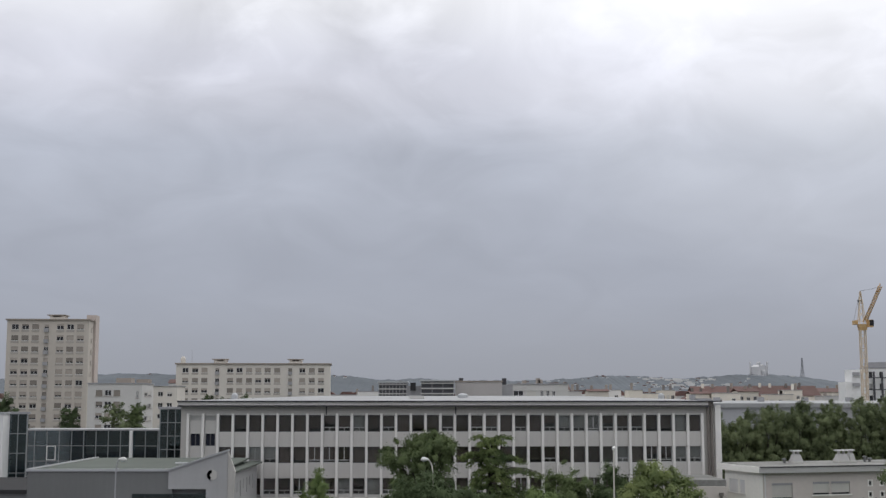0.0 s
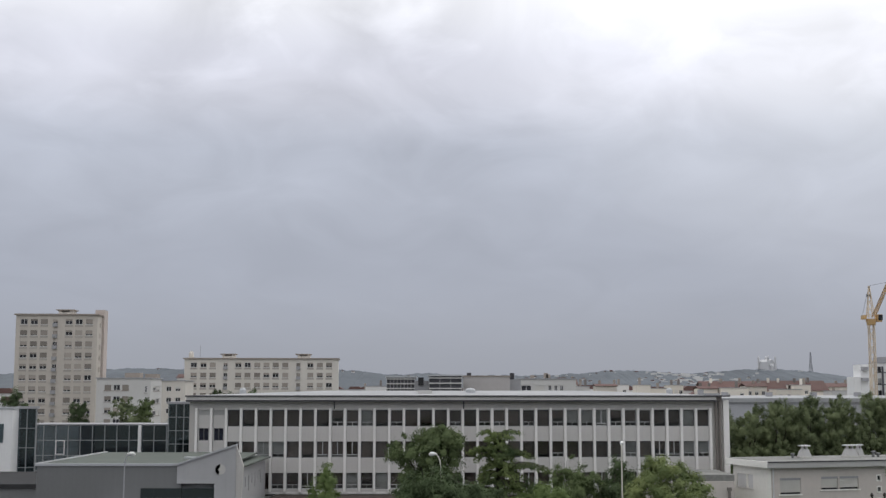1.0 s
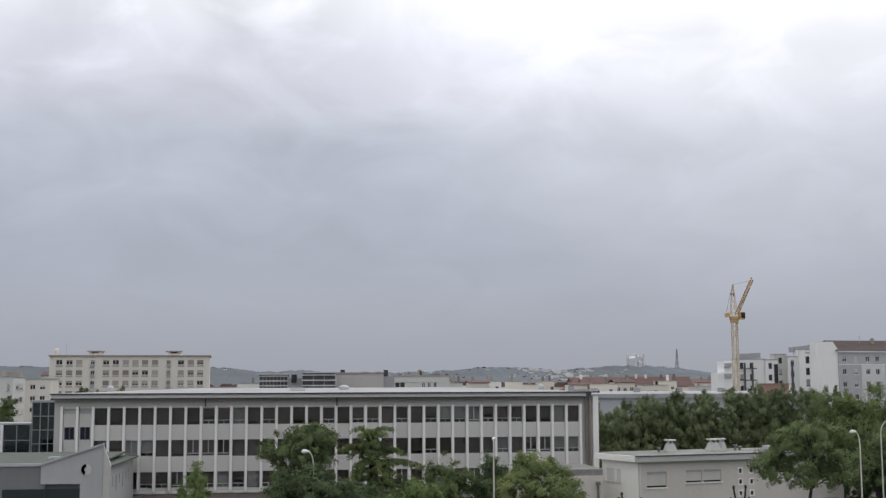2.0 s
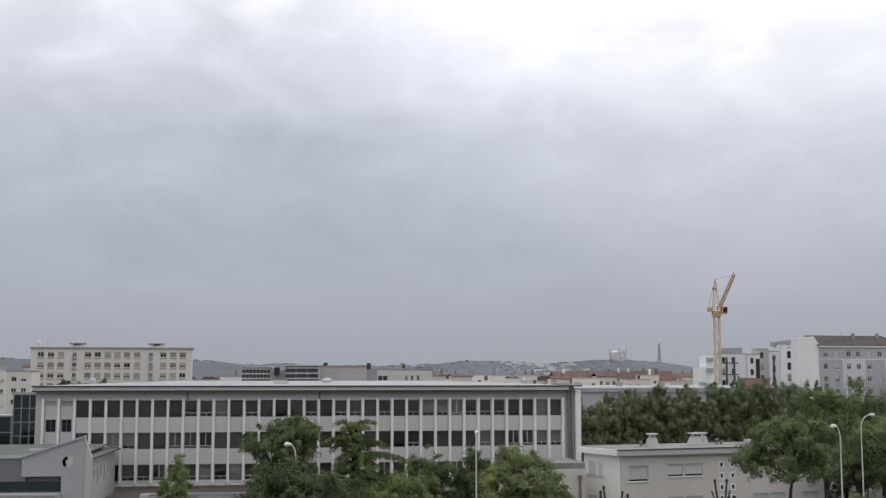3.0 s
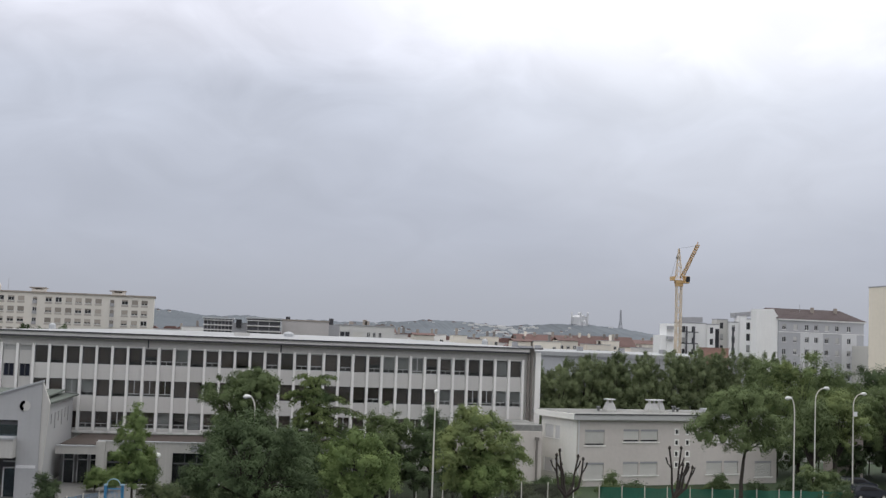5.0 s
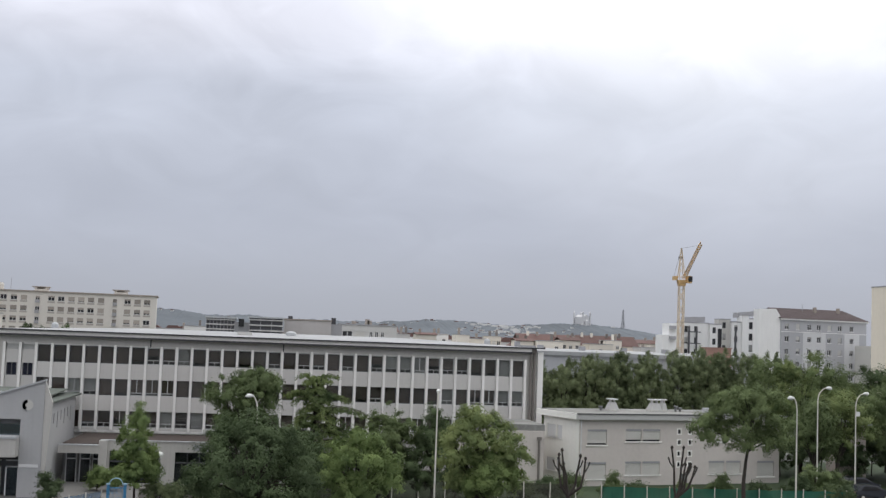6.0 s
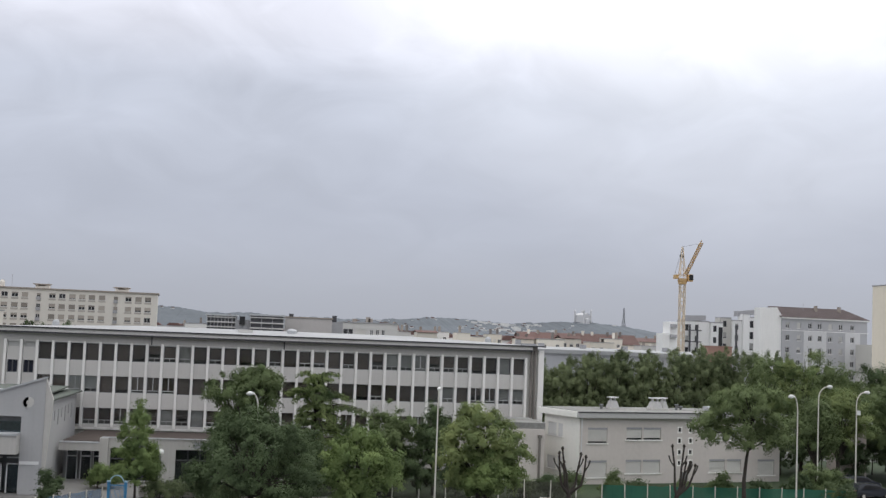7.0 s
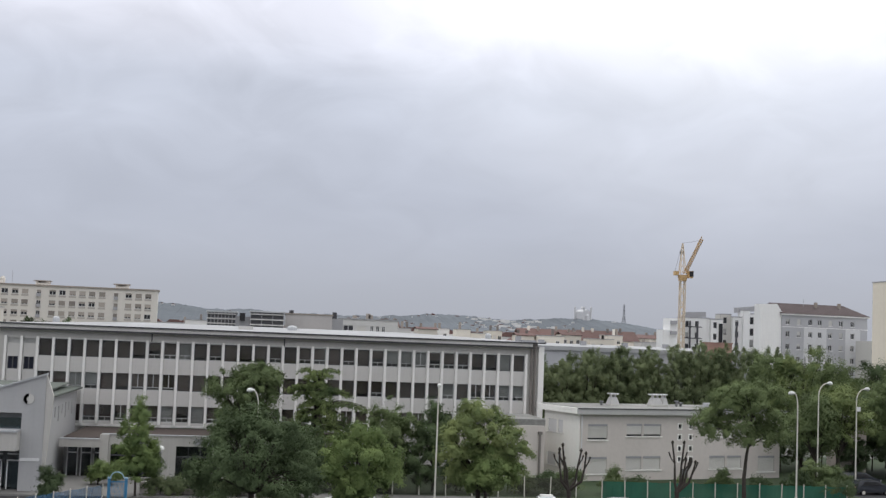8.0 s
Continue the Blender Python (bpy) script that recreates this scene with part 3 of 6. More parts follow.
    pane = mesh_box(-half + 0.04, half - 0.04, 0.165, 0.175, 0.03, h - 0.03)
    blinds = [mesh_box(-half + 0.03, half - 0.03, 0.24, 0.26, h * f, h - 0.02) for f in (0.02, 0.02, 0.18, 0.32, 0.5)]
    light = [mesh_box(-half + 0.03, half - 0.03, 0.24, 0.26, h * f, h - 0.02) for f in (0.02, 0.3, 0.55)]
    # p dark shade, q brown shade, l pale shade; r, R railed sash and s, S split sash with dark or pale blinds
    looks = ("pppqpqprrRprqpprqrrprprRRSrrrpplq", "ppSRppssspppppppqppppprqpppRpssRR", "ppprrsrrRrlrsrprrsrrsrrprsrrsrprr")
    for (z0, z1), look_row in zip(rows, looks):
        for i, look_one in enumerate(look_row, 2):
            kind = {"r": "rail", "s": "split"}.get(look_one.lower(), "plain")
            m = pose((i + 0.5) * bay, 0, z0)
            w = part_of("window", fm[kind], DARKFRAME if kind == "plain" else SASH, ob, "", m)
            part_of("pane", pane, GLASS, w).visible_shadow = False
            if look_one in "RSl":
                part_of("blind", light[0 if look_one == "l" else rng.choice((0, 1, 1))], PALESHADE, w, "pale roller blind")
            elif look_one == "q":
                part_of("blind", blinds[0], BROWNBLIND, w, "faded brown roller shade")
            else:
                part_of("blind", blinds[rng.choice((0, 0, 2)) if look_one == "p" else rng.choice((2, 3, 4))], DARKSHADE, w, "brown roller shade drawn down")
    # the two stair bays at the end: panels with slits and small paired windows
    for i in range(2):
        x0, x1 = i * bay + 0.165, (i + 1) * bay - 0.165
        bm = facade(bmesh.new(), x0, x1, 3.62, 12.15, [(x0 + 0.05, x1 - 0.05, 11.45, 11.95), (x0 + 0.1, x1 - 0.12, 8.85, 10.1), (x0 + 0.1, x1 - 0.12, 5.5, 6.7)], 0.3)
        part("stair_panel", bm, SPANDREL, ob)
        w = part("stair_window", boxes((x0 + 0.1, x0 + 0.16, 0.12, 0.2, 8.85, 10.1), (x1 - 0.18, x1 - 0.12, 0.12, 0.2, 8.85, 10.1), ((x0 + x1) / 2 - 0.06, (x0 + x1) / 2 + 0.04, 0.05, 0.2, 8.85, 10.1), (x0 + 0.1, x1 - 0.12, 0.12, 0.2, 8.85, 8.92)), DARKFRAME, ob)
        part("pane", boxes((x0 + 0.12, x1 - 0.14, 0.2, 0.21, 8.86, 10.09)), NAVYPANE, w)
        part("slit_pane", boxes((x0 + 0.06, x1 - 0.06, 0.2, 0.21, 11.46, 11.94)), PALESHADE, ob)
    # drainpipes and end pier
    for x, y0 in ((L + 0.62, -0.25), (L + 0.98, -0.22)):
        bm = bmesh.new()
        tube(bm, [(x, y0, 3.4), (x, y0, 13.2)], [0.13, 0.13], 8)
        box(bm, x - 0.22, x + 0.22, y0 - 0.18, y0 + 0.2, 12.9, 13.5)
        part("drainpipe", bm, PIPE, ob)
    part("end_pier", boxes((L + 1.35, L + 1.95, -0.4, 0.0, 3.4, 13.0)), PILASTER, ob)
    for x in (14.2, 27.6):
        bm = bmesh.new()
        tube(bm, [(x, -0.5, 12.9), (x, -0.42, 12.3), (x, -0.36, 12.05)], [0.06, 0.07, 0.05], 6)
        part("downpipe", bm, GUTTER, ob)
    # roof hatches and domes
    for x, w in ((4.2, 0.32), (28.6, 0.5), (50.2, 0.3)):
        bm = bmesh.new()
        tube(bm, [(x, 4, 13.5), (x, 4, 14.05), (x, 4, 14.2), (x, 4, 14.27)], [w * 1.1, w * 1.1, w * 0.8, w * 0.2], 12)
        part("skylight_dome", bm, ROOFMETAL, ob, "pale skylight dome")
    bm = boxes((22.9, 24.4, 2.0, 6, 13.4, 14.0))
    part("roof_box", bm, SPANDREL, ob, "grey roof box")
    bm = boxes((53.0, 54.6, -0.4, 2.5, 13.3, 13.7), (52.5, 53.0, 0.2, 0.8, 13.3, 14.1))
    part("end_parapet", bm, FASCIA, ob)


long_building()


# ---- glazed link, glass stair and white block ----
def curtain_wall(name, x, y, turn, w, z0, z1, cols, rows, roof, label, deep=5.0):
    """A glazed wall of mullions, transoms and panes before a room coloured dark for its shade."""
    ob = thing(name, x, y, 0, turn, label, "building")
    part("room", boxes((0, w, deep, deep + 0.2, 0, z1 - 0.1), (0, 0.15, 0.3, deep, 0, z1 - 0.1), (w - 0.15, w, 0.3, deep, 0, z1 - 0.1), (0, w, 0.3, deep, (z0 + z1) / 2 - 0.2, (z0 + z1) / 2)), ROOMDARK, ob, "rooms coloured dark for the shade behind the glass")
    part("roof_slab", boxes((-0.2, w + 0.2, -0.25, deep + 0.3, z1, z1 + roof)), FASCIA, ob, "pale flat roof edge")
    if z0 > 0.3:
        part("plinth", boxes((0, w, 0, 0.3, 0, z0)), GREYMETAL, ob)
    me = mesh_box(-0.05, 0.05, -0.06, 0.1, z0, z1)
    for i in range(cols + 1):
        part_of("mullion", me, MULLION, ob, "", pose(w * i / cols, 0, 0))
    me = mesh_box(0, w, -0.04, 0.08, -0.045, 0.045)
    for k in range(rows + 1):
        part_of("transom", me, MULLION, ob, "", pose(0, 0, z0 + (z1 - z0) * k / rows))
    me = mesh_box(0.03, w / cols - 0.03, 0.02, 0.04, 0.03, (z1 - z0) / rows - 0.03)
    rng = random.Random(cols)
    for i in range(cols):
        for k in range(rows):
            part_of("pane", me, GLASSDARK, ob, "", pose(w * i / cols, 0, z0 + (z1 - z0) * k / rows, rng.uniform(-0.5, 0.5), 0, rng.uniform(-0.6, 0.6)))
    return ob


link = curtain_wall("glazed_link", -50.2, 147.0, 1.0, 13.1, 4.5, 9.9, 9, 3, 0.16, "long glazed corridor with grey frames and flat roof")
part("opening_window", boxes((2.9, 3.0, -0.1, 0.1, 6.4, 8.1), (3.9, 4.0, -0.1, 0.1, 6.4, 8.1), (2.9, 4.0, -0.1, 0.1, 6.4, 6.5), (2.9, 4.0, -0.1, 0.1, 8.0, 8.1)), WHITEFRAME, link)
curtain_wall("glazed_link_end", -36.9, 146.5, -3.0, 7.6, 4.5, 9.9, 5, 3, 0.16, "short glazed corridor bay with white corner post")
single("white_post", boxes((-37.2, -36.85, 146.0, 146.4, 0, 9.9)), WHITEWALL, "white steel corner post of the glazed corridor", "post")
curtain_wall("glass_stair", -31.9, 138.6, 0.0, 2.6, 3.5, 12.5, 3, 6, 0.25, "glass stair tower with dark blue panes")
curtain_wall("glass_corner", -47.5, 134.6, 8.0, 1.9, 3.5, 12.0, 2, 4, 0.25, "narrow tall glass bay beside a white wall", 0.5)
white = thing("white_block", -62.0, 132.5, 0, 0, "white rendered building end with a parapet", "building")
part("wall", boxes((0, 14.6, 0, 2.0, 0, 12.0)), WHITEWALL, white)
part("coping", boxes((-0.1, 14.7, -0.1, 2.1, 12.0, 12.2)), ROOFMETAL, white)
part("window", boxes((13.0, 13.7, -0.05, 0.05, 8.4, 10.4)), GLASSDARK, white)

# added block: its dark top stands in for the dark ground here
low = thing("dark_ground_block", -62.0, 110.0, 0, 0, "low block added in place of dark ground beside the hall", "building")
part("wall", boxes((0, 25.5, 0, 17, 0, 5.3)), GREYMETAL, low)
part("roof", boxes((-0.2, 25.7, -0.2, 17.2, 5.3, 5.65)), ASPHALT, low, "dark grey top in place of ground")


# ---- grey assembly hall with a raking parapet ----
def assembly_hall():
    ob = thing("assembly_hall", -34.3, 102.0, 0, 0, "grey clad hall with raking gable, round window and flat roof", "building")
    # low wing with a sloping flat roof
    part("wing_wall", shell(bmesh.new(), 12.0, 20.0, 7.72, [(1.2, 10.6, 0.6, 3.4)], 0.3), GREYMETAL, ob)
    part("wing_roof", slab(bmesh.new(), [(0.1, 0.1, 7.86), (16.0, 0.1, 7.86), (15.0, 21, 7.84), (-0.1, 21, 7.84)], 0.12), GREENROOF, ob, "weathered greenish flat roof")
    part("roof_edge", boxes((-0.1, 12.0, -0.1, 0.12, 7.72, 7.93), (-0.12, 0.1, 0.12, 20.6, 7.74, 7.95)), ROOFMETAL, ob, "pale roof edging")
    part("roof_vent", boxes((10.2, 11.2, 9, 9.8, 7.8, 7.98)), ROOFMETAL, ob)
    # raking gable sheet with the round hole
    gx0, gx1, peak = 11.7, 16.55, 9.42
    bm = prism(bmesh.new(), [(gx0, 6.3), (gx1 - 1.75, 6.3), (gx1 - 1.75, 0.1), (gx1, 0.1), (gx1, peak), (gx0, 7.80)], -0.25, 0.25)
    part("gable_wall", bm, GABLEGREY, ob, "grey raking gable wall")
    bm = prism(bmesh.new(), [(gx1 + 0.01, 0.1), (gx1 + 0.12, 0.1), (gx1 + 0.62, 7.7), (gx1 + 0.01, peak - 0.05)], -0.2, 0.2)
    part("gable_fin", bm, CONCRETE, ob)
    part("gable_coping", slab(bmesh.new(), [(gx0 - 0.1, -0.4, 7.9), (gx1 + 0.05, -0.4, peak + 0.12), (gx1 + 0.05, 0.35, peak + 0.12), (gx0 - 0.1, 0.35, 7.9)], 0.14), ROOFMETAL, ob, "pale raking coping")
    bm = bmesh.new()
    tube(bm, [(gx1 - 1.25, -0.30, 7.45), (gx1 - 1.25, -0.262, 7.45)], [0.42, 0.42], 20)
    part("round_window", bm, HOUSESIDE, ob, "pale round window, its recess shadow painted as a dark crescent")
    # dark crescent painted for the shadow inside the round recess
    bm = bmesh.new()
    for k in range(8):
        a, b = math.radians(95 + 19 * k), math.radians(95 + 19 * (k + 1))
        q = [(gx1 - 1.25 + math.cos(t) * r, -0.33, 7.45 + math.sin(t) * r) for t, r in ((a, 0.2), (b, 0.2), (b, 0.43), (a, 0.43))]
        slab(bm, [(p[0], p[1] - 0.01, p[2]) for p in q], 0.01)
    part("crescent", bm, GUTTER, ob)
    # front band, recess and entrance below
    part("upper_band", boxes((gx0 - 3.0, gx1 - 1.76, -0.12, 0.2, 4.95, 5.9)), GLASSDARK, ob, "dark window band")
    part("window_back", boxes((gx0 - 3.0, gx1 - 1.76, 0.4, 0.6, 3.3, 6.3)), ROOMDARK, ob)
    part("canopy_band", boxes((gx0 - 6.0, gx1 - 1.76, -1.6, 0.2, 3.4, 4.85)), CONCRETE, ob, "pale canopy band")
    part("canopy_edge", boxes((gx0 - 6.0, gx1 - 1.76, -1.7, 0.2, 4.86, 5.02)), ROOFMETAL, ob)
    part("entrance_room", boxes((gx0 - 6, gx1 - 1.8, 2.2, 2.4, 0.1, 3.4)), ROOMDARK, ob)
    for x in (gx0 - 1.6, gx0 + 0.6, gx0 + 2.0):
        door = part("door_frame", boxes((x, x + 0.1, 0.6, 0.7, 0.1, 2.5), (x + 0.95, x + 1.05, 0.6, 0.7, 0.1, 2.5), (x, x + 1.05, 0.6, 0.7, 2.4, 2.5), (x, x + 1.05, 0.6, 0.7, 2.9, 3.0)), WHITEFRAME, ob)
        part("pane", boxes((x + 0.1, x + 0.95, 0.64, 0.66, 0.1, 2.4)), GLASSDARK, door)
    part("stair_slab", slab(bmesh.new(), [(gx0 - 3, -0.6, 3.0), (gx0 + 1.3, -0.6, 0.35), (gx0 + 1.3, 0.3, 0.35), (gx0 - 3, 0.3, 3.0)], 0.3), CONCRETE, ob, "raking stair flank")
    part("sign_plate", boxes((gx1 - 1.7, gx1 - 0.2, -0.3, -0.26, 2.5, 2.75)), WHITEFRAME, ob, "pale unreadable name plate")
    # flank running back to the long block, with slot windows
    at = Matrix.Translation((gx1 - 0.25, 0.25, 0)) @ Matrix.Rotation(math.pi / 2 + 0.04, 4, "Z")
    slots = [(5 + 2.4 * k, 5.6 + 2.4 * k, 4.9 + 0.5 * (k % 2), 6.3) for k in range(7)] + [(1.2, 2.0, 0.4, 2.6), (3.4, 4.2, 1.2, 3.0), (1.4, 2.0, 4.2, 6.2)]
    part("flank_wall", facade(bmesh.new(), 0, 23.5, 0, 7.2, slots, 0.35, at), GABLEGREY, ob, "grey flank with slot windows")
    bm = bmesh.new()
    for s in slots:
        vs = [at @ Vector(k) for k in ((s[0], 0.3, s[2]), (s[1], 0.3, s[2]), (s[1], 0.3, s[3]), (s[0], 0.3, s[3]))]
        bm.faces.new([bm.verts.new(k) for k in vs])
    part("slot_glass", bm, GLASSDARK, ob)
    part("hall_roof", slab(bmesh.new(), [(12.1, 0.3, 7.75), (gx1 + 0.1, 0.3, 7.55), (gx1 - 0.7, 24, 7.3), (12.1, 24, 7.5)], 0.15), GREENROOF, ob, "weathered greenish roof")


assembly_hall()


# ---- low entrance wing before the long block ----
def entrance_wing():
    ob = thing("entrance_wing", -14.4, 112.0, 0, 0, "low pale entrance wing with brown roof and dark glazing", "building")
    holes = [(0.7, 5.0, 0.15, 3.0), (6.4, 9.6, 0.15, 3.0), (11.0, 15.0, 0.15, 3.0), (17.0, 22.0, 0.15, 3.0)]
    bm = shell(bmesh.new(), 26, 0.6, 3.9, holes, 0.4, z0=0.1)
    part("wall", bm, CONCRETE, ob)
    part("room", boxes((0.1, 25.9, 3.0, 3.2, 0.1, 3.3), (0.1, 25.9, 0.62, 3.0, 3.1, 3.25)), ROOMDARK, ob)
    part("coping", boxes((-0.1, 26.1, -0.1, 0.2, 3.9, 3.98)), ROOFMETAL, ob)
    part("high_vent", boxes((2.2, 3.9, -0.03, 0.02, 3.15, 3.7)), FASCIA, ob, "grey louvre panel")
    part("high_vent", boxes((8.0, 10.2, -0.03, 0.02, 3.15, 3.7)), FASCIA, ob, "grey louvre panel")
    part("brown_roof", slab(bmesh.new(), [(-3.5, 0.62, 3.55), (26, 0.62, 3.55), (26, 14.2, 3.40), (-3.5, 14.2, 3.40)], 0.12), BITUMEN, ob, "dark brown roof")
    for a, b, c, d in holes:
        w = part("glazing_frame", boxes((a, b, 0.3, 0.4, 2.0, 2.12), *[(a + (b - a) * k / 3 - 0.04, a + (b - a) * k / 3 + 0.04, 0.3, 0.4, c, d) for k in (1, 2)]), DARKFRAME, ob)
        part("pane", boxes((a, b, 0.36, 0.38, c, d)), GLASSDEEP, w)
    # canopy to the side of the entrance
    part("canopy_beam", boxes((-3.7, 0.0, -0.3, 0.1, 2.75, 3.42)), CONCRETE, ob)
    part("canopy_edge", boxes((-3.7, 0.0, -0.36, 0.15, 3.42, 3.52)), ROOFMETAL, ob)
    part("porch_back", boxes((-3.7, 0.0, 2.5, 2.7, 0, 3.4)), ROOMDARK, ob)
    for x in (-3.2, -2.0, -0.9):
        f = part("porch_frame", boxes((x, x + 0.1, 1.0, 1.1, 0.1, 3.0), (x + 0.9, x + 1.0, 1.0, 1.1, 0.1, 3.0), (x, x + 1.0, 1.0, 1.1, 2.1, 2.2)), FASCIA, ob)
        part("pane", boxes((x + 0.1, x + 0.9, 1.04, 1.06, 0.1, 3.0)), GLASSDEEP, f)
    part("porch_pier", boxes((-0.2, 0.55, -0.4, -0.01, 0.1, 3.9)), CONCRETE, ob)


entrance_wing()
garage = thing("side_annex", 19.6, 118.0, 0, 0, "low beige annex wall with a grey roof edge", "building")
part("wall", boxes((0, 7.4, 0, 8, 0, 5.35)), HOUSEWALL, garage)
part("roof", boxes((-0.1, 7.5, 0.3, 8.4, 5.35, 5.95)), GRAVEL, garage, "grey gravel roof edge")
bm = bmesh.new()
tube(bm, [(6.9, -0.15, 0), (6.9, -0.15, 4.6)], [0.12, 0.12], 8)
box(bm, 6.7, 7.1, -0.3, 0.0, 4.5, 4.8)
part("drainpipe", bm, PIPE, garage)


# ---- two-storey house ----
def two_storey_house():
    W, D, E = 24.9, 7.0, 6.65
    ob = thing("two_storey_house", 30.41, 117.55, 0, 17.0, "beige two-storey house with flat gravel roof and closed shutters", "house")
    holes = []
    for up in (0.0, 3.22):
        low, tall = (0.82, 1.17) if not up else (0.93, 1.28)
        holes += [(a, b, low + up, 2.45 + up) for a, b in ((0.95, 3.2), (22.0, 24.2))]
        holes += [(a, b, tall + up, 2.5 + up) for a, b in ((5.45, 7.3), (7.5, 9.6), (15.7, 17.7), (17.95, 19.8))]
    small = [(x, x + 0.34, z, z + 0.42) for x in (11.75, 13.1) for z in (5.28, 4.19, 3.04, 1.95)]
    small.append((12.2, 13.1, 0.15, 1.2))
    bm = facade(bmesh.new(), 0, W, 0, E, holes + small, 0.18)
    facade(bm, 0, D, 0, E, [], 0.1, Matrix.Translation((W, 0, 0)) @ Matrix.Rotation(math.pi / 2, 4, "Z"))
    bm.faces.new([bm.verts.new(k) for k in ((0, D, 0), (0, D, E), (W, D, E), (W, D, 0))])
    part("wall", bm, HOUSEWALL, ob)
    side = [(a, b, c, c + 1.3) for a, b in ((3.3, 4.3), (4.55, 6.3)) for c in (4.5, 1.15)]
    at = Matrix.Translation((0, D, 0)) @ Matrix.Rotation(-math.pi / 2, 4, "Z")
    side = [(D - b, D - a, c, d) for a, b, c, d in side]
    part("side_wall", facade(bmesh.new(), 0, D, 0, E, side, 0.18, at), SIDEWALL, ob, "white rendered side wall, tone raised for the light on that side")
    for a, b, c, d in side:
        me = bpy.data.meshes.new("shutter")
        bm = bmesh.new()
        box(bm, a, b, 0.1, 0.16, c, d)
        bm.transform(at)
        bm.to_mesh(me), bm.free()
        part_of("shutter", me, WHITEFRAME, ob)
        bm = bmesh.new()
        box(bm, a - 0.1, b + 0.1, -0.08, 0.1, c - 0.12, c)
        bm.transform(at)
        part("sill", bm, PILASTER, ob)
    rng = random.Random(3)
    for a, b, c, d in holes:
        gap = 0.16 if (c > 3 and a < 8) else 0.0
        w = part("window", boxes((a, b, 0.17, 0.18, c, d)), BLACK, ob)
        bm = bmesh.new()
        k = int((d - c - gap) / 0.09)
        prof = []
        for i in range(k):  # ribbed slats in one curtain
            z = c + gap + 0.09 * i
            prof += [(0.09, z), (0.07, z + 0.02), (0.07, z + 0.075), (0.09, z + 0.09)]
        left, right = ([bm.verts.new((x, y, z)) for y, z in prof] for x in (a + 0.02, b - 0.02))
        for i in range(len(prof) - 1):
            bm.faces.new((left[i], right[i], right[i + 1], left[i + 1]))
        part("shutter", bm, SHUTTER, w, "closed beige roller shutter")
        # grey strip at the head puts the recess shadow into colour
        part("shutter_box", boxes((a, b, 0.02, 0.14, d - 0.2, d)), FASCIA, w)
    for a, b, zs in ((0.8, 3.3, (4.15, 0.82)), (5.3, 9.75, (4.5, 1.17)), (15.55, 19.95, (4.5, 1.17)), (21.85, 24.35, (4.15, 0.82))):
        for z in zs:
            part("sill", boxes((a, b, -0.1, 0.12, z - 0.12, z)), SIDEWALL, ob)
    for a, b, c, d in small[:8]:
        w = part("small_window", boxes((a - 0.12, a, -0.03, 0.15, c - 0.12, d + 0.12), (b, b + 0.12, -0.03, 0.15, c - 0.12, d + 0.12), (a, b, -0.03, 0.15, c - 0.12, c), (a, b, -0.03, 0.15, d, d + 0.12)), SIDEWALL, ob)
        part("pane", boxes((a, b, 0.12, 0.14, c, d)), BLACK, w)
    a, b, c, d = small[8]
    part("door", boxes((a, b, 0.1, 0.16, c, d)), GREYMETAL, ob)
    o = 0.55
    # left eaves band gets the lighter colour, as light falls on that side
    for eb in ((-o, W + o, -o, -o + 0.25, E, E + 0.58), (-o, -o + 0.25, -o + 0.25, D + o, E, E + 0.58), (W + o - 0.25, W + o, -o + 0.25, D + o, E, E + 0.58), (-o + 0.25, W + o - 0.25, D + o - 0.25, D + o, E, E + 0.58)):
        part("eaves_band", boxes(eb), SIDEWALL if eb[1] < 1 else EAVES, ob, "pale flat eaves band")
    part("soffit", boxes((-o + 0.25, W + o - 0.25, -o + 0.25, D + o - 0.25, E, E + 0.1)), HOUSESIDE, ob)
    part("eaves_trim", boxes((-o - 0.06, W + o + 0.06, -o - 0.06, -o, E + 0.52, E + 0.62)), GUTTER, ob)
    part("roof", slab(bmesh.new(), [(-o + 0.25, -o + 0.25, E + 0.58), (W + o - 0.25, -o + 0.25, E + 0.58), (W + o - 0.25, D + o - 0.25, E + 0.66), (-o + 0.25, D + o - 0.25, E + 0.66)], 0.15), GRAVEL, ob, "grey gravel roof")
    bm = bmesh.new()
    tube(bm, [(0.15, -0.12, 0), (0.15, -0.12, 6.65)], [0.06, 0.06], 8)
    part("downpipe", bm, WHITEFRAME, ob)
    for x, y, w in ((6.3, 4.0, 0.60), (11.4, 3.8, 0.74), (12.75, 4.2, 0.34)):
        c = part("chimney", boxes((x - w, x + w, y - 0.5, y + 0.5, E + 0.60, E + 0.82)), HOUSESIDE, ob)
        bm = bmesh.new()
        b = [bm.verts.new((x + sx * w * f, y + sy * 0.5 * f, z)) for z, f in ((E + 0.82, 0.92), (E + 1.50, 0.56)) for sx, sy in ((-1, -1), (1, -1), (1, 1), (-1, 1))]
        for q in ((0, 1, 5, 4), (1, 2, 6, 5), (2, 3, 7, 6), (3, 0, 4, 7), (4, 5, 6, 7)):
            bm.faces.new([b[i] for i in q])
        for dx in (-0.25, 0.25):
            box(bm, x + dx * w * 1.5 - 0.07, x + dx * w * 1.5 + 0.07, y - 0.15, y + 0.15, E + 1.50, E + 1.80)
        part("stack", bm, EAVES, c)
        part("cap", boxes((x - w * 0.78, x + w * 0.78, y - 0.40, y + 0.40, E + 1.80, E + 1.91)), WHITEFRAME, c, "pale slab cap")
    for x, y, hh in ((14.3, 4.0, 1.15), (5.2, 4.4, 1.0), (15.0, 4.2, 0.95)):
        bm = bmesh.new()
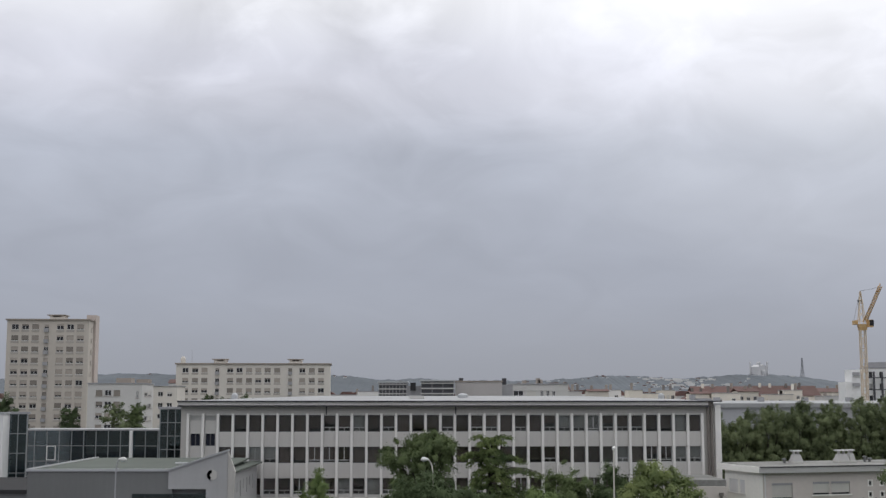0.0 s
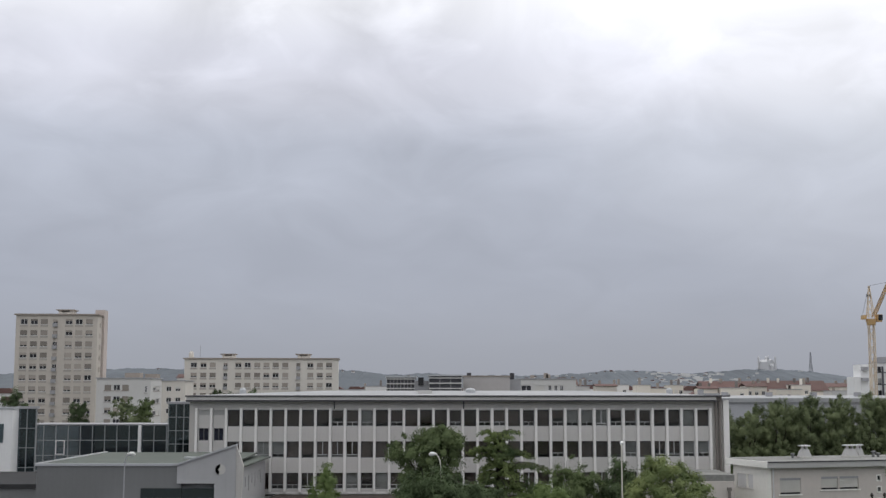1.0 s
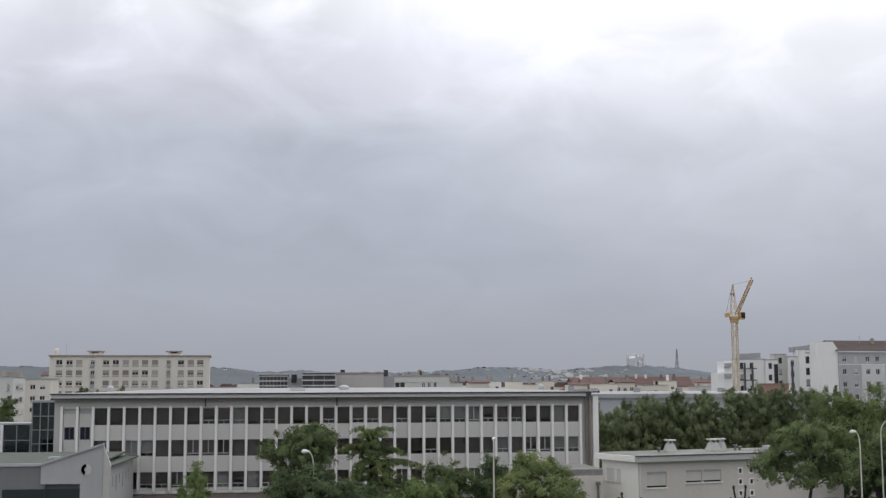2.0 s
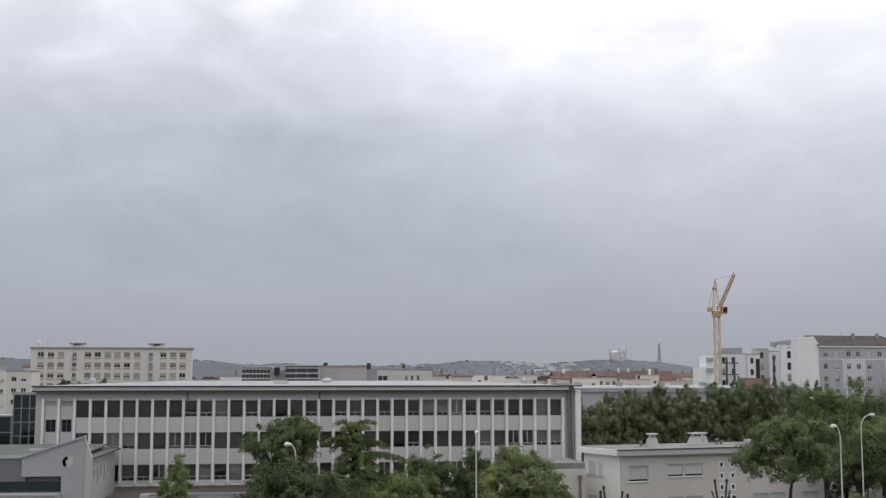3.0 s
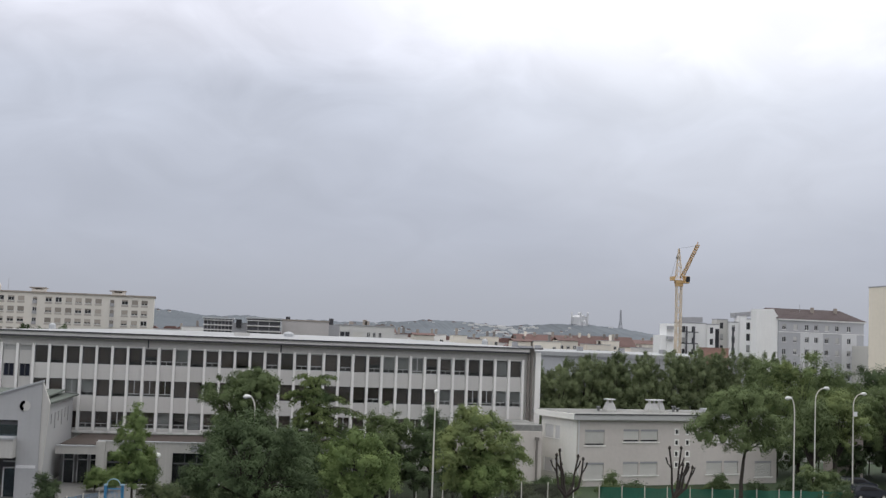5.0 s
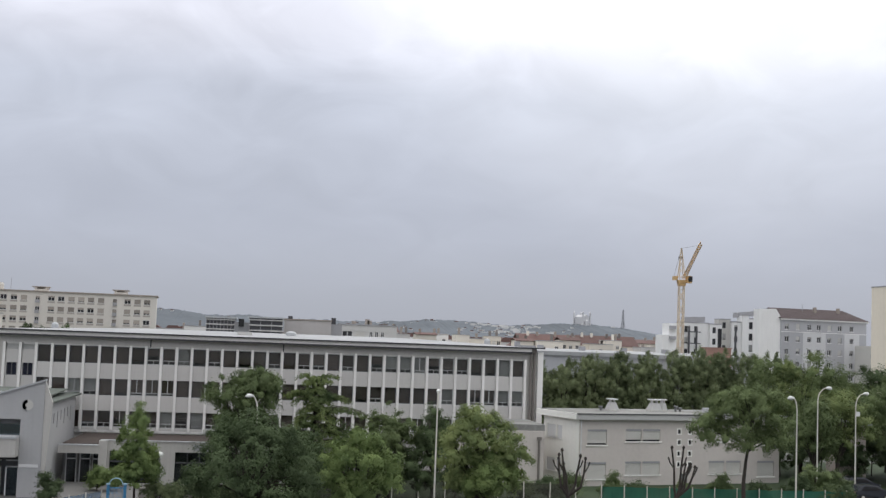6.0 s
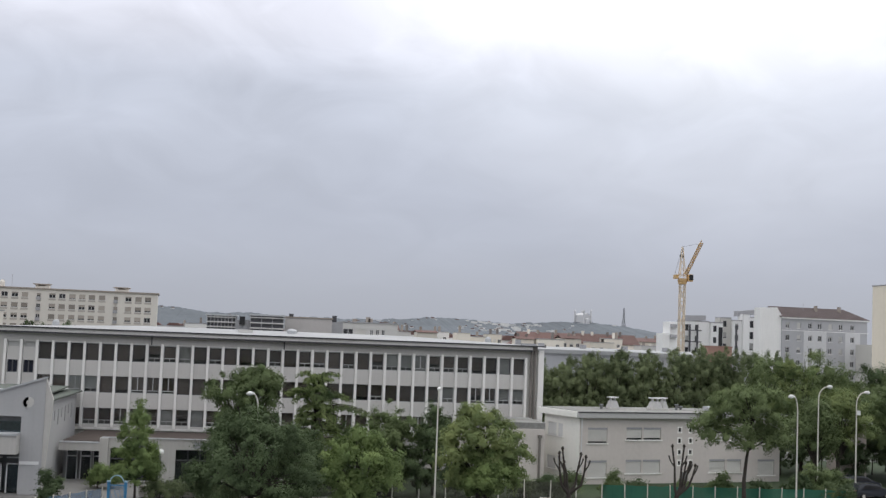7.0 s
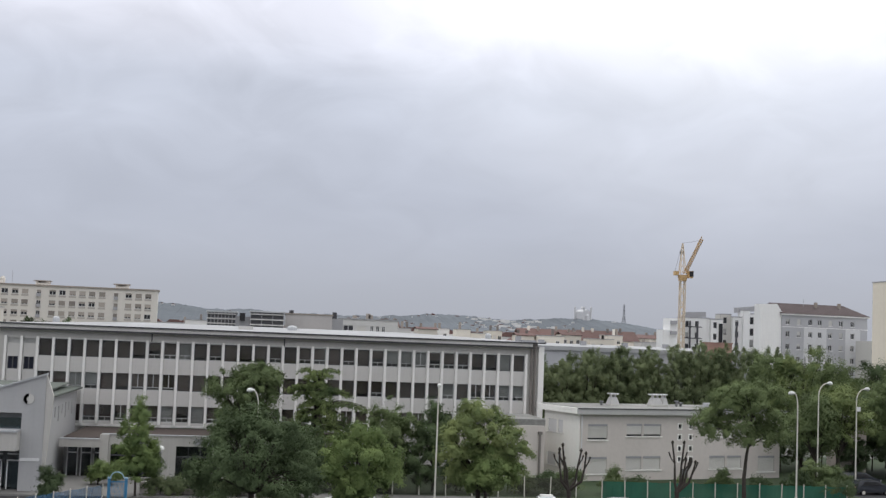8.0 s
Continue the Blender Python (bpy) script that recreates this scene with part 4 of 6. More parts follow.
        tube(bm, [(x, y, E + 0.60), (x, y, E + hh)], [0.14, 0.14], 8)
        tube(bm, [(x, y, E + hh), (x, y, E + hh + 0.1)], [0.26, 0.2], 8)
        part("roof_vent", bm, GREYMETAL, ob)
    bm = boxes((18.1, 19.6, 3.5, 4.5, E + 0.65, E + 1.05))
    part("roof_hatch", bm, ROOFMETAL, ob, "pale roof hatch")


two_storey_house()


# ---- apartment blocks in the distance ----
def window_unit(w, h):
    """Shared meshes of one casement: frame, pane and sill."""
    bm = boxes((0, 0.07, 0.16, 0.24, 0, h), (w - 0.07, w, 0.16, 0.24, 0, h), (0.07, w - 0.07, 0.16, 0.24, 0, 0.07), (0.07, w - 0.07, 0.16, 0.24, h - 0.07, h), (w / 2 - 0.05, w / 2 + 0.05, 0.16, 0.24, 0.07, h - 0.07))
    f = bpy.data.meshes.new("window_frame")
    bm.to_mesh(f), bm.free()
    return f, mesh_box(0.03, w - 0.03, 0.2, 0.21, 0.03, h - 0.03), mesh_box(-0.1, w + 0.1, -0.14, 0.1, -0.14, 0), mesh_box(0.02, w - 0.02, 0.1, 0.14, 0.0, h - 0.02)


def fill_windows(ob, holes, seed, frame_mat, blind=0.4, blind_mat=None, at=None, sill_mat=None):
    """Windows in the holes, some with a blind drawn part of the way."""
    rng = random.Random(seed)
    units = {}
    for a, b, c, d in holes:
        key = (round(b - a, 2), round(d - c, 2))
        if key not in units:
            units[key] = window_unit(*key)
        f, p, s, bl = units[key]
        m = (at or Matrix()) @ pose(a, 0, c)
        w = part_of("window", f, frame_mat, ob, "", m)
        part_of("pane", p, FARPANE, w)
        if sill_mat:
            part_of("sill", s, sill_mat, w)
        if rng.random() < blind:
            k = rng.choice((1.0, 1.0, 0.85, 0.7, 0.45, 0.3))
            q = part_of("blind", bl, blind_mat or PALESHADE, w)
            q.matrix_basis = Matrix.Translation((0, 0, (d - c) * (1 - k))) @ Matrix.Diagonal((1, 1, k, 1))


FARPANE = material("far_window_pane", (0.045, 0.045, 0.05), 0.15, 1, 0.1, 0.0, piece=0.6)


def balcony_mesh():
    bm = boxes((0.25, 1.35, -0.7, 0, -0.12, 0), (0.25, 1.35, -0.72, -0.68, 0, 0.75))
    for x in (0.25, 1.30):
        box(bm, x, x + 0.05, -0.68, 0, 0, 0.8)
    me = bpy.data.meshes.new("balcony")
    bm.to_mesh(me), bm.free()
    return me


def cream_block(name, x, y, turn, groups, w, d, storeys, floor, h, label, extras=(), wall_mat=None):
    """A cream post-war block; groups: the x of each window or 'b' balcony column."""
    ob = thing(name, x, y, 0, turn, label, "apartment building", "cream blocks")
    holes, blc = [], []
    for s in range(storeys):
        z = h - 0.95 - floor * s - 1.35
        if z < 0.3:
            break
        for gx, kind in groups:
            if kind == "w":
                holes.append((gx - 0.85, gx + 0.85, z, z + 1.3))
            else:
                holes.append((gx - 0.55, gx + 0.55, z - 0.5, z + 1.2))
                blc.append((gx, z - 0.5))
    bm = shell(bmesh.new(), w, d, h, holes, 0.3, [(d * 0.5, d * 0.5 + 1, h - 3 - floor * s, h - 1.7 - floor * s) for s in range(storeys - 1)])
    part("wall", bm, wall_mat or CREAM, ob)
    part("cornice", boxes((-0.35, w + 0.35, -0.4, d + 0.35, h, h + 0.35)), CREAMTRIM, ob, "brownish roof edge")
    fill_windows(ob, holes, len(name), OFFWHITE, 0.92, BROWNBLIND, None, OFFWHITE)
    apron = mesh_box(-0.95, 0.95, -0.1, -0.01, -0.62, -0.14)
    for a, b, c, e in holes:
        if e - c < 1.5:
            part_of("apron", apron, CREAMAPRON, ob, "", pose((a + b) / 2, 0, c))
    me = balcony_mesh()
    for i, (gx, z) in enumerate(blc):
        part_of("balcony", me, CREAMTRIM if i % 3 else FASCIA, ob, "", pose(gx - 0.8, 0, z))
    for gx in extras:
        c = part("lift_house", boxes((gx - 1.8, gx + 1.8, 3, 7, h + 0.35, h + 0.95), (gx - 1.8, gx - 1.1, 3, 7, h + 0.95, h + 1.4), (gx + 0.9, gx + 1.8, 3, 7, h + 0.95, h + 1.4), (gx - 1.1, gx + 0.9, 4.2, 7, h + 0.95, h + 1.4)), CREAM, ob)
        part("cap", boxes((gx - 2.4, gx + 2.2, 2.6, 7.4, h + 1.4, h + 1.62)), CREAMTRIM, c)
    return ob


tower_cols = [(2.0, "w"), (4.5, "w"), (7.0, "w"), (9.75, "b"), (13.1, "w"), (15.6, "w"), (18.1, "w")]
tower = cream_block("apartment_tower", -109.2, 305.0, 4.0, tower_cols, 20.2, 5, 12, 2.8, 33.2, "twelve-storey weathered cream apartment tower with balconies and paired windows", (11.5,), OLDCREAM)
part("stair_shaft", boxes((18.4, 20.75, 5.3, 9.5, 0, 34.9)), SHAFT, tower, "tall plain stair shaft")
block_cols = [(2.6, "w"), (5.3, "w"), (7.9, "w"), (11.5, "b"), (15.1, "w"), (17.7, "w"), (20.4, "w"), (23.0, "w"), (25.6, "w"), (28.3, "w"), (32.0, "b"), (35.4, "w"), (38.1, "w"), (40.7, "w")]
block = cream_block("apartment_block", -75.3, 345.0, 4.5, block_cols, 43.3, 12, 8, 2.85, 23.3, "long cream apartment block with rows of windows and balconies", (12.0, 33.4))
bm = bmesh.new()
tube(bm, [(4.0, 3, 23.4), (4.0, 3, 27.2)], [0.06, 0.04], 5)
part("aerial", bm, FARSTEEL, block)
bm = bmesh.new()
tube(bm, [(1.5, 3, 23.6), (1.5, 3, 25.0), (1.5, 3, 25.6)], [0.7, 0.7, 0.4], 8)
part("chimney", bm, CREAM, block)


def white_flats():
    ob = thing("white_flats", -81.2, 280.0, 0, 3.0, "low white flats with brown windows and a flat roof", "apartment building")
    cols = [2.6, 4.6, 6.6]
    holes = [(c - 0.75, c + 0.75, 17.0 - 2.65 - 2.6 * s, 17.0 - 1.4 - 2.6 * s) for s in range(5) for c in cols]
    holes += [(11.0, 11.5, 17.0 - 3.2 - 2.6 * s, 17.0 - 1.6 - 2.6 * s) for s in range(5)]
    sides = [(3 + 4.2 * k, 7 + 4.2 * k, 14.2 - 2.85 * s, 15.3 - 2.85 * s) for k in range(2) for s in range(5)]
    part("wall", shell(bmesh.new(), 12.3, 14, 17.0, holes, 0.3, sides), OFFWHITE, ob)
    part("coping", boxes((-0.2, 12.5, -0.2, 14.2, 17.0, 17.25)), FASCIA, ob)
    fill_windows(ob, holes, 4, WHITEFRAME, 0.5, BROWNBLIND, None, CREAMTRIM)
    fill_windows(ob, sides, 5, WHITEFRAME, 0.7, SHUTTER, Matrix.Translation((12.3, 0, 0)) @ Matrix.Rotation(math.pi / 2, 4, "Z"), CREAMTRIM)
    part("roof_house", boxes((5.5, 9.0, 4, 8, 17.25, 18.4), (9.4, 12.2, 8, 12, 17.25, 18.2)), CREAMTRIM, ob)
    low = thing("cream_annex", -75.5, 318.0, 0, 0, "cream wing with small windows behind the white flats", "apartment building")
    h2 = [(1.5 + 2.4 * k, 2.8 + 2.4 * k, 14.2 - 2.85 * s, 15.4 - 2.85 * s) for k in range(2) for s in range(4)]
    part("wall", shell(bmesh.new(), 6.5, 10, 16.8, h2), CREAM, low)
    fill_windows(low, h2, 6, WHITEFRAME, 0.3, SHUTTER)
    part("coping", boxes((-0.2, 6.7, -0.2, 10.2, 16.8, 17.0)), FASCIA, low)


white_flats()


# ---- buildings behind the long block ----
def louvred_plant(x, y, w, z0, z1, label, posts):
    ob = thing("rooftop_plant", x, y, 0, 0, label, "roof plant", "rooftop plant")
    part("body", boxes((0, w, 0.4, 6, 0, z1 - 0.1)), DARKFRAME, ob)
    for k in range(3):
        z = z0 + (z1 - z0) * k / 3
        part("slat", boxes((0, w, 0.0, 0.42, z + 0.34, z + 0.52)), OFFWHITE, ob)
    for k in range(posts + 1):
        x1 = (w - 0.1) * k / posts
        part("post", boxes((x1, x1 + 0.1, 0.05, 0.39, z0, z1 - 0.1)), FASCIA, ob)
    part("cap", boxes((-0.2, w + 0.2, -0.2, 6.2, z1 - 0.1, z1 + 0.12)), ROOFMETAL, ob)
    return ob


louvred_plant(-10.0, 190, 4.4, 14.0, 16.2, "grey louvred rooftop plant screen with pale slats", 8)
p = louvred_plant(-3.4, 188, 5.1, 14.0, 16.4, "wide grey louvred rooftop plant with pale bands", 3)
part("dark_duct", boxes((-1.6, -0.8, -0.3, 2, 14.9, 16.1)), BLACK, p)
part("link_box", boxes((-2.2, -0.05, 0.5, 4, 13, 15.6)), FASCIA, p)
hall = thing("grey_hall", 2.0, 195.0, 0, 0, "plain pale grey hall with a flat roof and chimneys", "building")
part("wall", boxes((0, 7.4, 0, 10, 0, 16.3)), HALLGREY, hall)
part("return_wall", boxes((7.41, 9.2, 1.5, 10, 0, 15.9)), FASCIA, hall)
part("coping", boxes((-0.1, 7.5, -0.1, 10.1, 16.3, 16.5)), CREAMTRIM, hall)
for xx, hh in ((0.6, 0.5), (7.6, 0.45)):
    part("chimney", boxes((xx, xx + 0.7, 4, 4.7, 15.9, 16.5 + hh)), GUTTER, hall)


def row_house(x, y, w, d, h, wall_mat, label, roof_mat=None, rise=0.0, wins=3, wz=1.6, flues=0, turn=0.0, spans=()):
    ob = thing("town_house", x, y, 0, turn, label, "house", "town houses")
    holes = []
    if wins:
        step = w / wins
        holes = [(step * (k + 0.5) - 0.55, step * (k + 0.5) + 0.55, h - wz - 1.3, h - wz) for k in range(wins)]
        holes = [q for q in holes if q[1] - q[0] < step]
    holes += [(a, b, h - wz - 1.0, h - wz) for a, b in spans]
    part("wall", shell(bmesh.new(), w, d, h, holes, 0.25), wall_mat, ob)
    fill_windows(ob, holes, int(x * 7) % 97, WHITEFRAME, 0.3, SHUTTER)
    if roof_mat:
        part("roof", slab(slab(bmesh.new(), [(-0.4, -0.4, h), (w + 0.4, -0.4, h), (w + 0.4, d / 2, h + rise), (-0.4, d / 2, h + rise)], 0.15),
                          [(-0.4, d / 2, h + rise), (w + 0.4, d / 2, h + rise), (w + 0.4, d + 0.4, h), (-0.4, d + 0.4, h)], 0.15), roof_mat, ob, "tiled pitched roof")
    else:
        part("coping", boxes((-0.15, w + 0.15, -0.15, d + 0.15, h, h + 0.2)), FASCIA, ob)
    rng = random.Random(int(x * 13))
    for _ in range(flues):
        xx = rng.uniform(0.5, w - 1)
        part("chimney", boxes((xx, xx + 0.8, d * 0.4, d * 0.4 + 0.7, h, h + rise + rng.uniform(0.7, 1.3))), rng.choice((FARCREAM, CREAMTRIM, CREAMTRIM, PIPE)), ob)
    return ob


row_house(12.6, 230, 10.9, 9, 16.3, OFFWHITE, "pale flat-roofed house with wide and small windows", wins=0, wz=1.15, flues=3, spans=((0.6, 2.5), (3.1, 4.9), (5.7, 6.3), (6.8, 7.4), (7.9, 8.5)))
rng = random.Random(21)
xx = 41.0
for k in range(12):  # cream gables just above the long roof
    w = rng.uniform(4.0, 8.5)
    hh = rng.uniform(14.6, 16.4)
    row_house(xx, 400 + rng.uniform(-15, 15), w, 9, hh, rng.choice((FARCREAM, FARWALL, FARCREAM)), "small cream town house with chimneys among other roofs", rng.choice((None, TILE, None)), rng.uniform(0.6, 1.4), rng.choice((0, 2, 3)), flues=rng.choice((1, 2, 2)))
    xx += w + rng.uniform(-0.5, 2.0)
# long red roofed sheds
for x, y, w, h, rise in ((86.6, 420, 21.0, 14.2, 3.7), (108.6, 421, 21.0, 14.6, 3.5), (132, 432, 14, 16.0, 1.4), (40, 455, 7, 17.0, 2.0)):
    row_house(x, y, w, 16, h, FARCREAM, "long cream building under a red tiled roof", TILE, rise, int(w // 4), flues=4)
for x, y, w, h in ((98, 405, 6, 14.3), (124, 400, 8, 14.4), (134, 396, 7, 15.0), (146, 402, 7, 15.4)):
    row_house(x, y, w, 9, h, FARWALL, "white gabled town house among red roofs", None, 0, 2, flues=2)
# far left glimpses between the blocks
for x, y, w, h in ((-30, 430, 9, 16), (-19, 445, 7, 18), (-44, 470, 12, 15), (-12, 420, 10, 14.5), (-95, 480, 16, 19), (-112, 500, 12, 20), (-70, 520, 14, 19)):
    row_house(x, y, w, 9, h, FARWALL, "pale house half hidden between blocks", rng.choice((None, TILE)), 1.5, 3, flues=1)
shed = thing("flat_warehouse", 44.0, 205, 0, 2, "wide warehouse with a pale flat roof", "warehouse")
part("wall", boxes((0, 42, 0, 26, 0, 12.2)), GREYWALL, shed)
part("roof", slab(bmesh.new(), [(-0.4, -0.4, 12.9), (42.4, -0.4, 12.9), (42.4, 26.4, 13.3), (-0.4, 26.4, 13.3)], 0.7), ROOFSHEET, shed, "pale sheet roof")
for k in range(5):
    part("roof_vent", boxes((5 + 8 * k, 6 + 8 * k, 14, 15, 13.1, 13.9)), FASCIA, shed)


# ---- buildings on the far side of the trees ----
def modern_flats():
    ob = thing("modern_flats", 103.6, 300.0, 0, 0, "white modern flats in stepped sections with dark window bands", "apartment building")
    secs = [(k * 0.845, q * 0.845, y, h) for k, q, y, h in ((0, 8.5, 0, 21.0), (8.5, 12.3, -1.0, 20.8), (12.3, 15.6, 0.5, 22.2), (15.6, 18.6, -0.5, 21.6), (18.6, 20.6, -1.5, 23.4), (20.6, 23.5, 0.4, 22.6))]
    for i, (a, b, y, h) in enumerate(secs):
        holes = []
        for s in range(5):
            z = h - 2.2 - 2.9 * s
            if i == 0:
                holes += [(a + 0.8, a + 1.7, z, z + 1.4), (a + 3.4, a + 4.3, z, z + 1.4)]
            elif i in (1, 2, 3):
                holes += [(a + 0.7, a + 1.6, z, z + 1.5)]
            elif i == 5:
                holes += [(a + 0.3, a + 1.8, z - 0.4, z + 1.4)]
        holes = [q for q in holes if q[2] > 0.3]
        bm = facade(bmesh.new(), a, b, 0, h, holes, 0.4, Matrix.Translation((0, y, 0)))
        box(bm, a, b, y + 0.5, y + 4, 0, h)
        part("wall", bm, WHITEWALL if i != 2 else HOUSESIDE, ob)
        part("coping", boxes((a - 0.05, b + 0.05, y - 0.1, y + 4, h, h + 0.25)), FASCIA, ob)
        fill_windows(ob, holes, 40 + i, DARKFRAME, 0.2, PALESHADE, Matrix.Translation((0, y, 0)))
    part("glass_bay", boxes((9.3, 10.3, -1.15, -1.0, 8, 19.8)), FARPANE, ob, "dark glazed stair strip")
    part("penthouse", slab(bmesh.new(), [(1.2, 1, 22.5), (6.6, 1, 22.7), (6.6, 4, 22.7), (1.2, 4, 22.5)], 1.3), FASCIA, ob, "grey set-back roof storey")
    part("penthouse", slab(bmesh.new(), [(15.2, 1, 24.2), (19.6, 1, 24.7), (19.6, 4, 24.7), (15.2, 4, 24.2)], 1.3), FASCIA, ob, "grey set-back roof storey")
    for x in (1.8, 3.8, 14.2):
        part("dark_strip", boxes((x - 0.25, x + 0.25, -0.7, -0.58, 6, 20.2)), DARKFRAME, ob, "dark vertical metal strip")
    for s in range(4):
        part("brace", boxes((0.3, 4.9, -0.8, -0.72, 18.6 - 2.9 * s, 18.85 - 2.9 * s)), DARKFRAME, ob)


modern_flats()


def grey_flats():
    W, D, H = 22.6, 11.0, 22.0
    ob = thing("grey_flats", 118.6, 273.0, 0, 6.0, "grey and white flats under a brown hipped tile roof", "apartment building")
    cols = [1.5, 4.4, 7.4, 9.9, 12.7, 15.5, 18.6]
    holes = [(c - 0.5, c + 0.5, H - 2.2 - 2.92 * s, H - 0.9 - 2.92 * s) for s in range(6) for c in cols]
    sides = [(2.2 + 3.5 * k, 3.4 + 3.5 * k, H - 2.2 - 2.92 * s, H - 0.9 - 2.92 * s) for s in range(6) for k in range(2)]
    part("wall", shell(bmesh.new(), W, D, H, holes, 0.25, sides), GREYWALL, ob)
    fill_windows(ob, holes, 60, WHITEFRAME, 0.35, PALESHADE, None, WHITEFRAME)
    fill_windows(ob, sides, 61, WHITEFRAME, 0.35, PALESHADE, Matrix.Translation((W, 0, 0)) @ Matrix.Rotation(math.pi / 2, 4, "Z"))
    # pale painted panels standing a little proud
    for a, b, k in ((5.7, 11.7, 1), (16.7, 20.7, 1)):
        hs = [q for q in holes if a < q[0] and q[1] < b and q[3] < H - 2.8]
        bm = facade(bmesh.new(), a, b, 2, H - 2.9, hs, 0.06, Matrix.Translation((0, -0.06, 0)))
        part("pale_panel", bm, PALEGREY, ob, "pale grey painted panel")
    part("string_course", boxes((-0.05, W + 0.05, -0.1, 0.0, H - 2.85, H - 2.7)), WHITEWALL, ob)
    part("cornice", boxes((-0.2, W + 0.4, -0.4, D + 0.4, H, H + 0.3)), WHITEWALL, ob, "white cornice")
    bm = bmesh.new()
    e, r, o = H + 0.32, H + 2.95, 0.5
    c = [bm.verts.new(k) for k in ((-o, -o, e), (W + o, -o, e), (W + o, D + o, e), (-o, D + o, e), (-o, D / 2, r), (W - 3.2, D / 2, r))]
    for f in ((0, 1, 5, 4), (1, 2, 5), (2, 3, 4, 5), (3, 0, 4), (3, 2, 1, 0)):
        bm.faces.new([c[i] for i in f])
    for k in range(9):  # courses of tile
        z = e + (r - e) * (k + 0.5) / 9
        y = -o + (D / 2 + o) * (k + 0.5) / 9
        x1 = W + o - (3.2 + o) * (k + 0.5) / 9
        part("tile_course", boxes((-o, x1, y - 0.05, y + 0.05, z, z + 0.07)), PURPLETILE, ob)
    part("roof", bm, PURPLETILE, ob, "brown hipped tile roof")
    for x in (10.7, 17.0):
        part("chimney", boxes((x, x + 0.55, 3.4, 4.2, H + 1.4, H + 3.4)), CREAMTRIM, ob)
    bm = bmesh.new()
    tube(bm, [(7.8, 4, H + 2.0), (7.8, 4, H + 4.0)], [0.05, 0.05], 5)
    part("aerial", bm, FARSTEEL, ob)
    # blank white party wall
    part("party_wall", prism(bmesh.new(), [(-5.6, 0), (-0.02, 0), (-0.02, H + 0.8), (-1.2, H + 2.5), (-5.6, H + 2.3)], 0.3, 3), WHITEWALL, ob, "blank white party wall")


grey_flats()
cream = thing("cream_gable", 125.9, 230.0, 0, 4, "tall blank cream end wall with a weathered top", "apartment building")
part("wall", boxes((0, 16, 0, 12, 0, 28.6)), PALECREAM, cream)
part("coping", boxes((-0.1, 16.1, -0.1, 12.1, 28.6, 28.8)), FASCIA, cream)
ann = thing("shop_annex", 136.5, 264.0, 0, 0, "pale balconied flats beside the cream wall", "apartment building")
part("wall", boxes((0, 10, 0, 8, 0, 16.5)), HOUSESIDE, ann)
for s in range(4):
    part("balcony", boxes((-0.2, 3, -1.2, 0, 5 + 2.9 * s, 5.9 + 2.9 * s)), FASCIA, ann)
stepped = thing("stepped_flats", 105.2, 320.0, 0, 0, "white stepped flats beside the crane mast", "apartment building")
part("wall", boxes((0, 1.8, 0, 6, 0, 18.0)), WHITEWALL, stepped)
part("wall", boxes((1.83, 5.2, 0, 6, 0, 21.2)), WHITEWALL, stepped)
for z in (19.6, 16.8):
    part("balcony", boxes((1.83, 3.6, -1.1, -0.02, z, z + 0.9)), FASCIA, stepped)
brick = thing("brick_wall_block", 73.0, 198.0, 0, 0, "low red brick building among the trees", "building")
part("wall", boxes((0, 4.2, 0, 3, 0, 14.4)), BRICK, brick)
part("coping", boxes((-0.1, 4.3, -0.1, 3.1, 14.4, 14.55)), BRICK, brick)


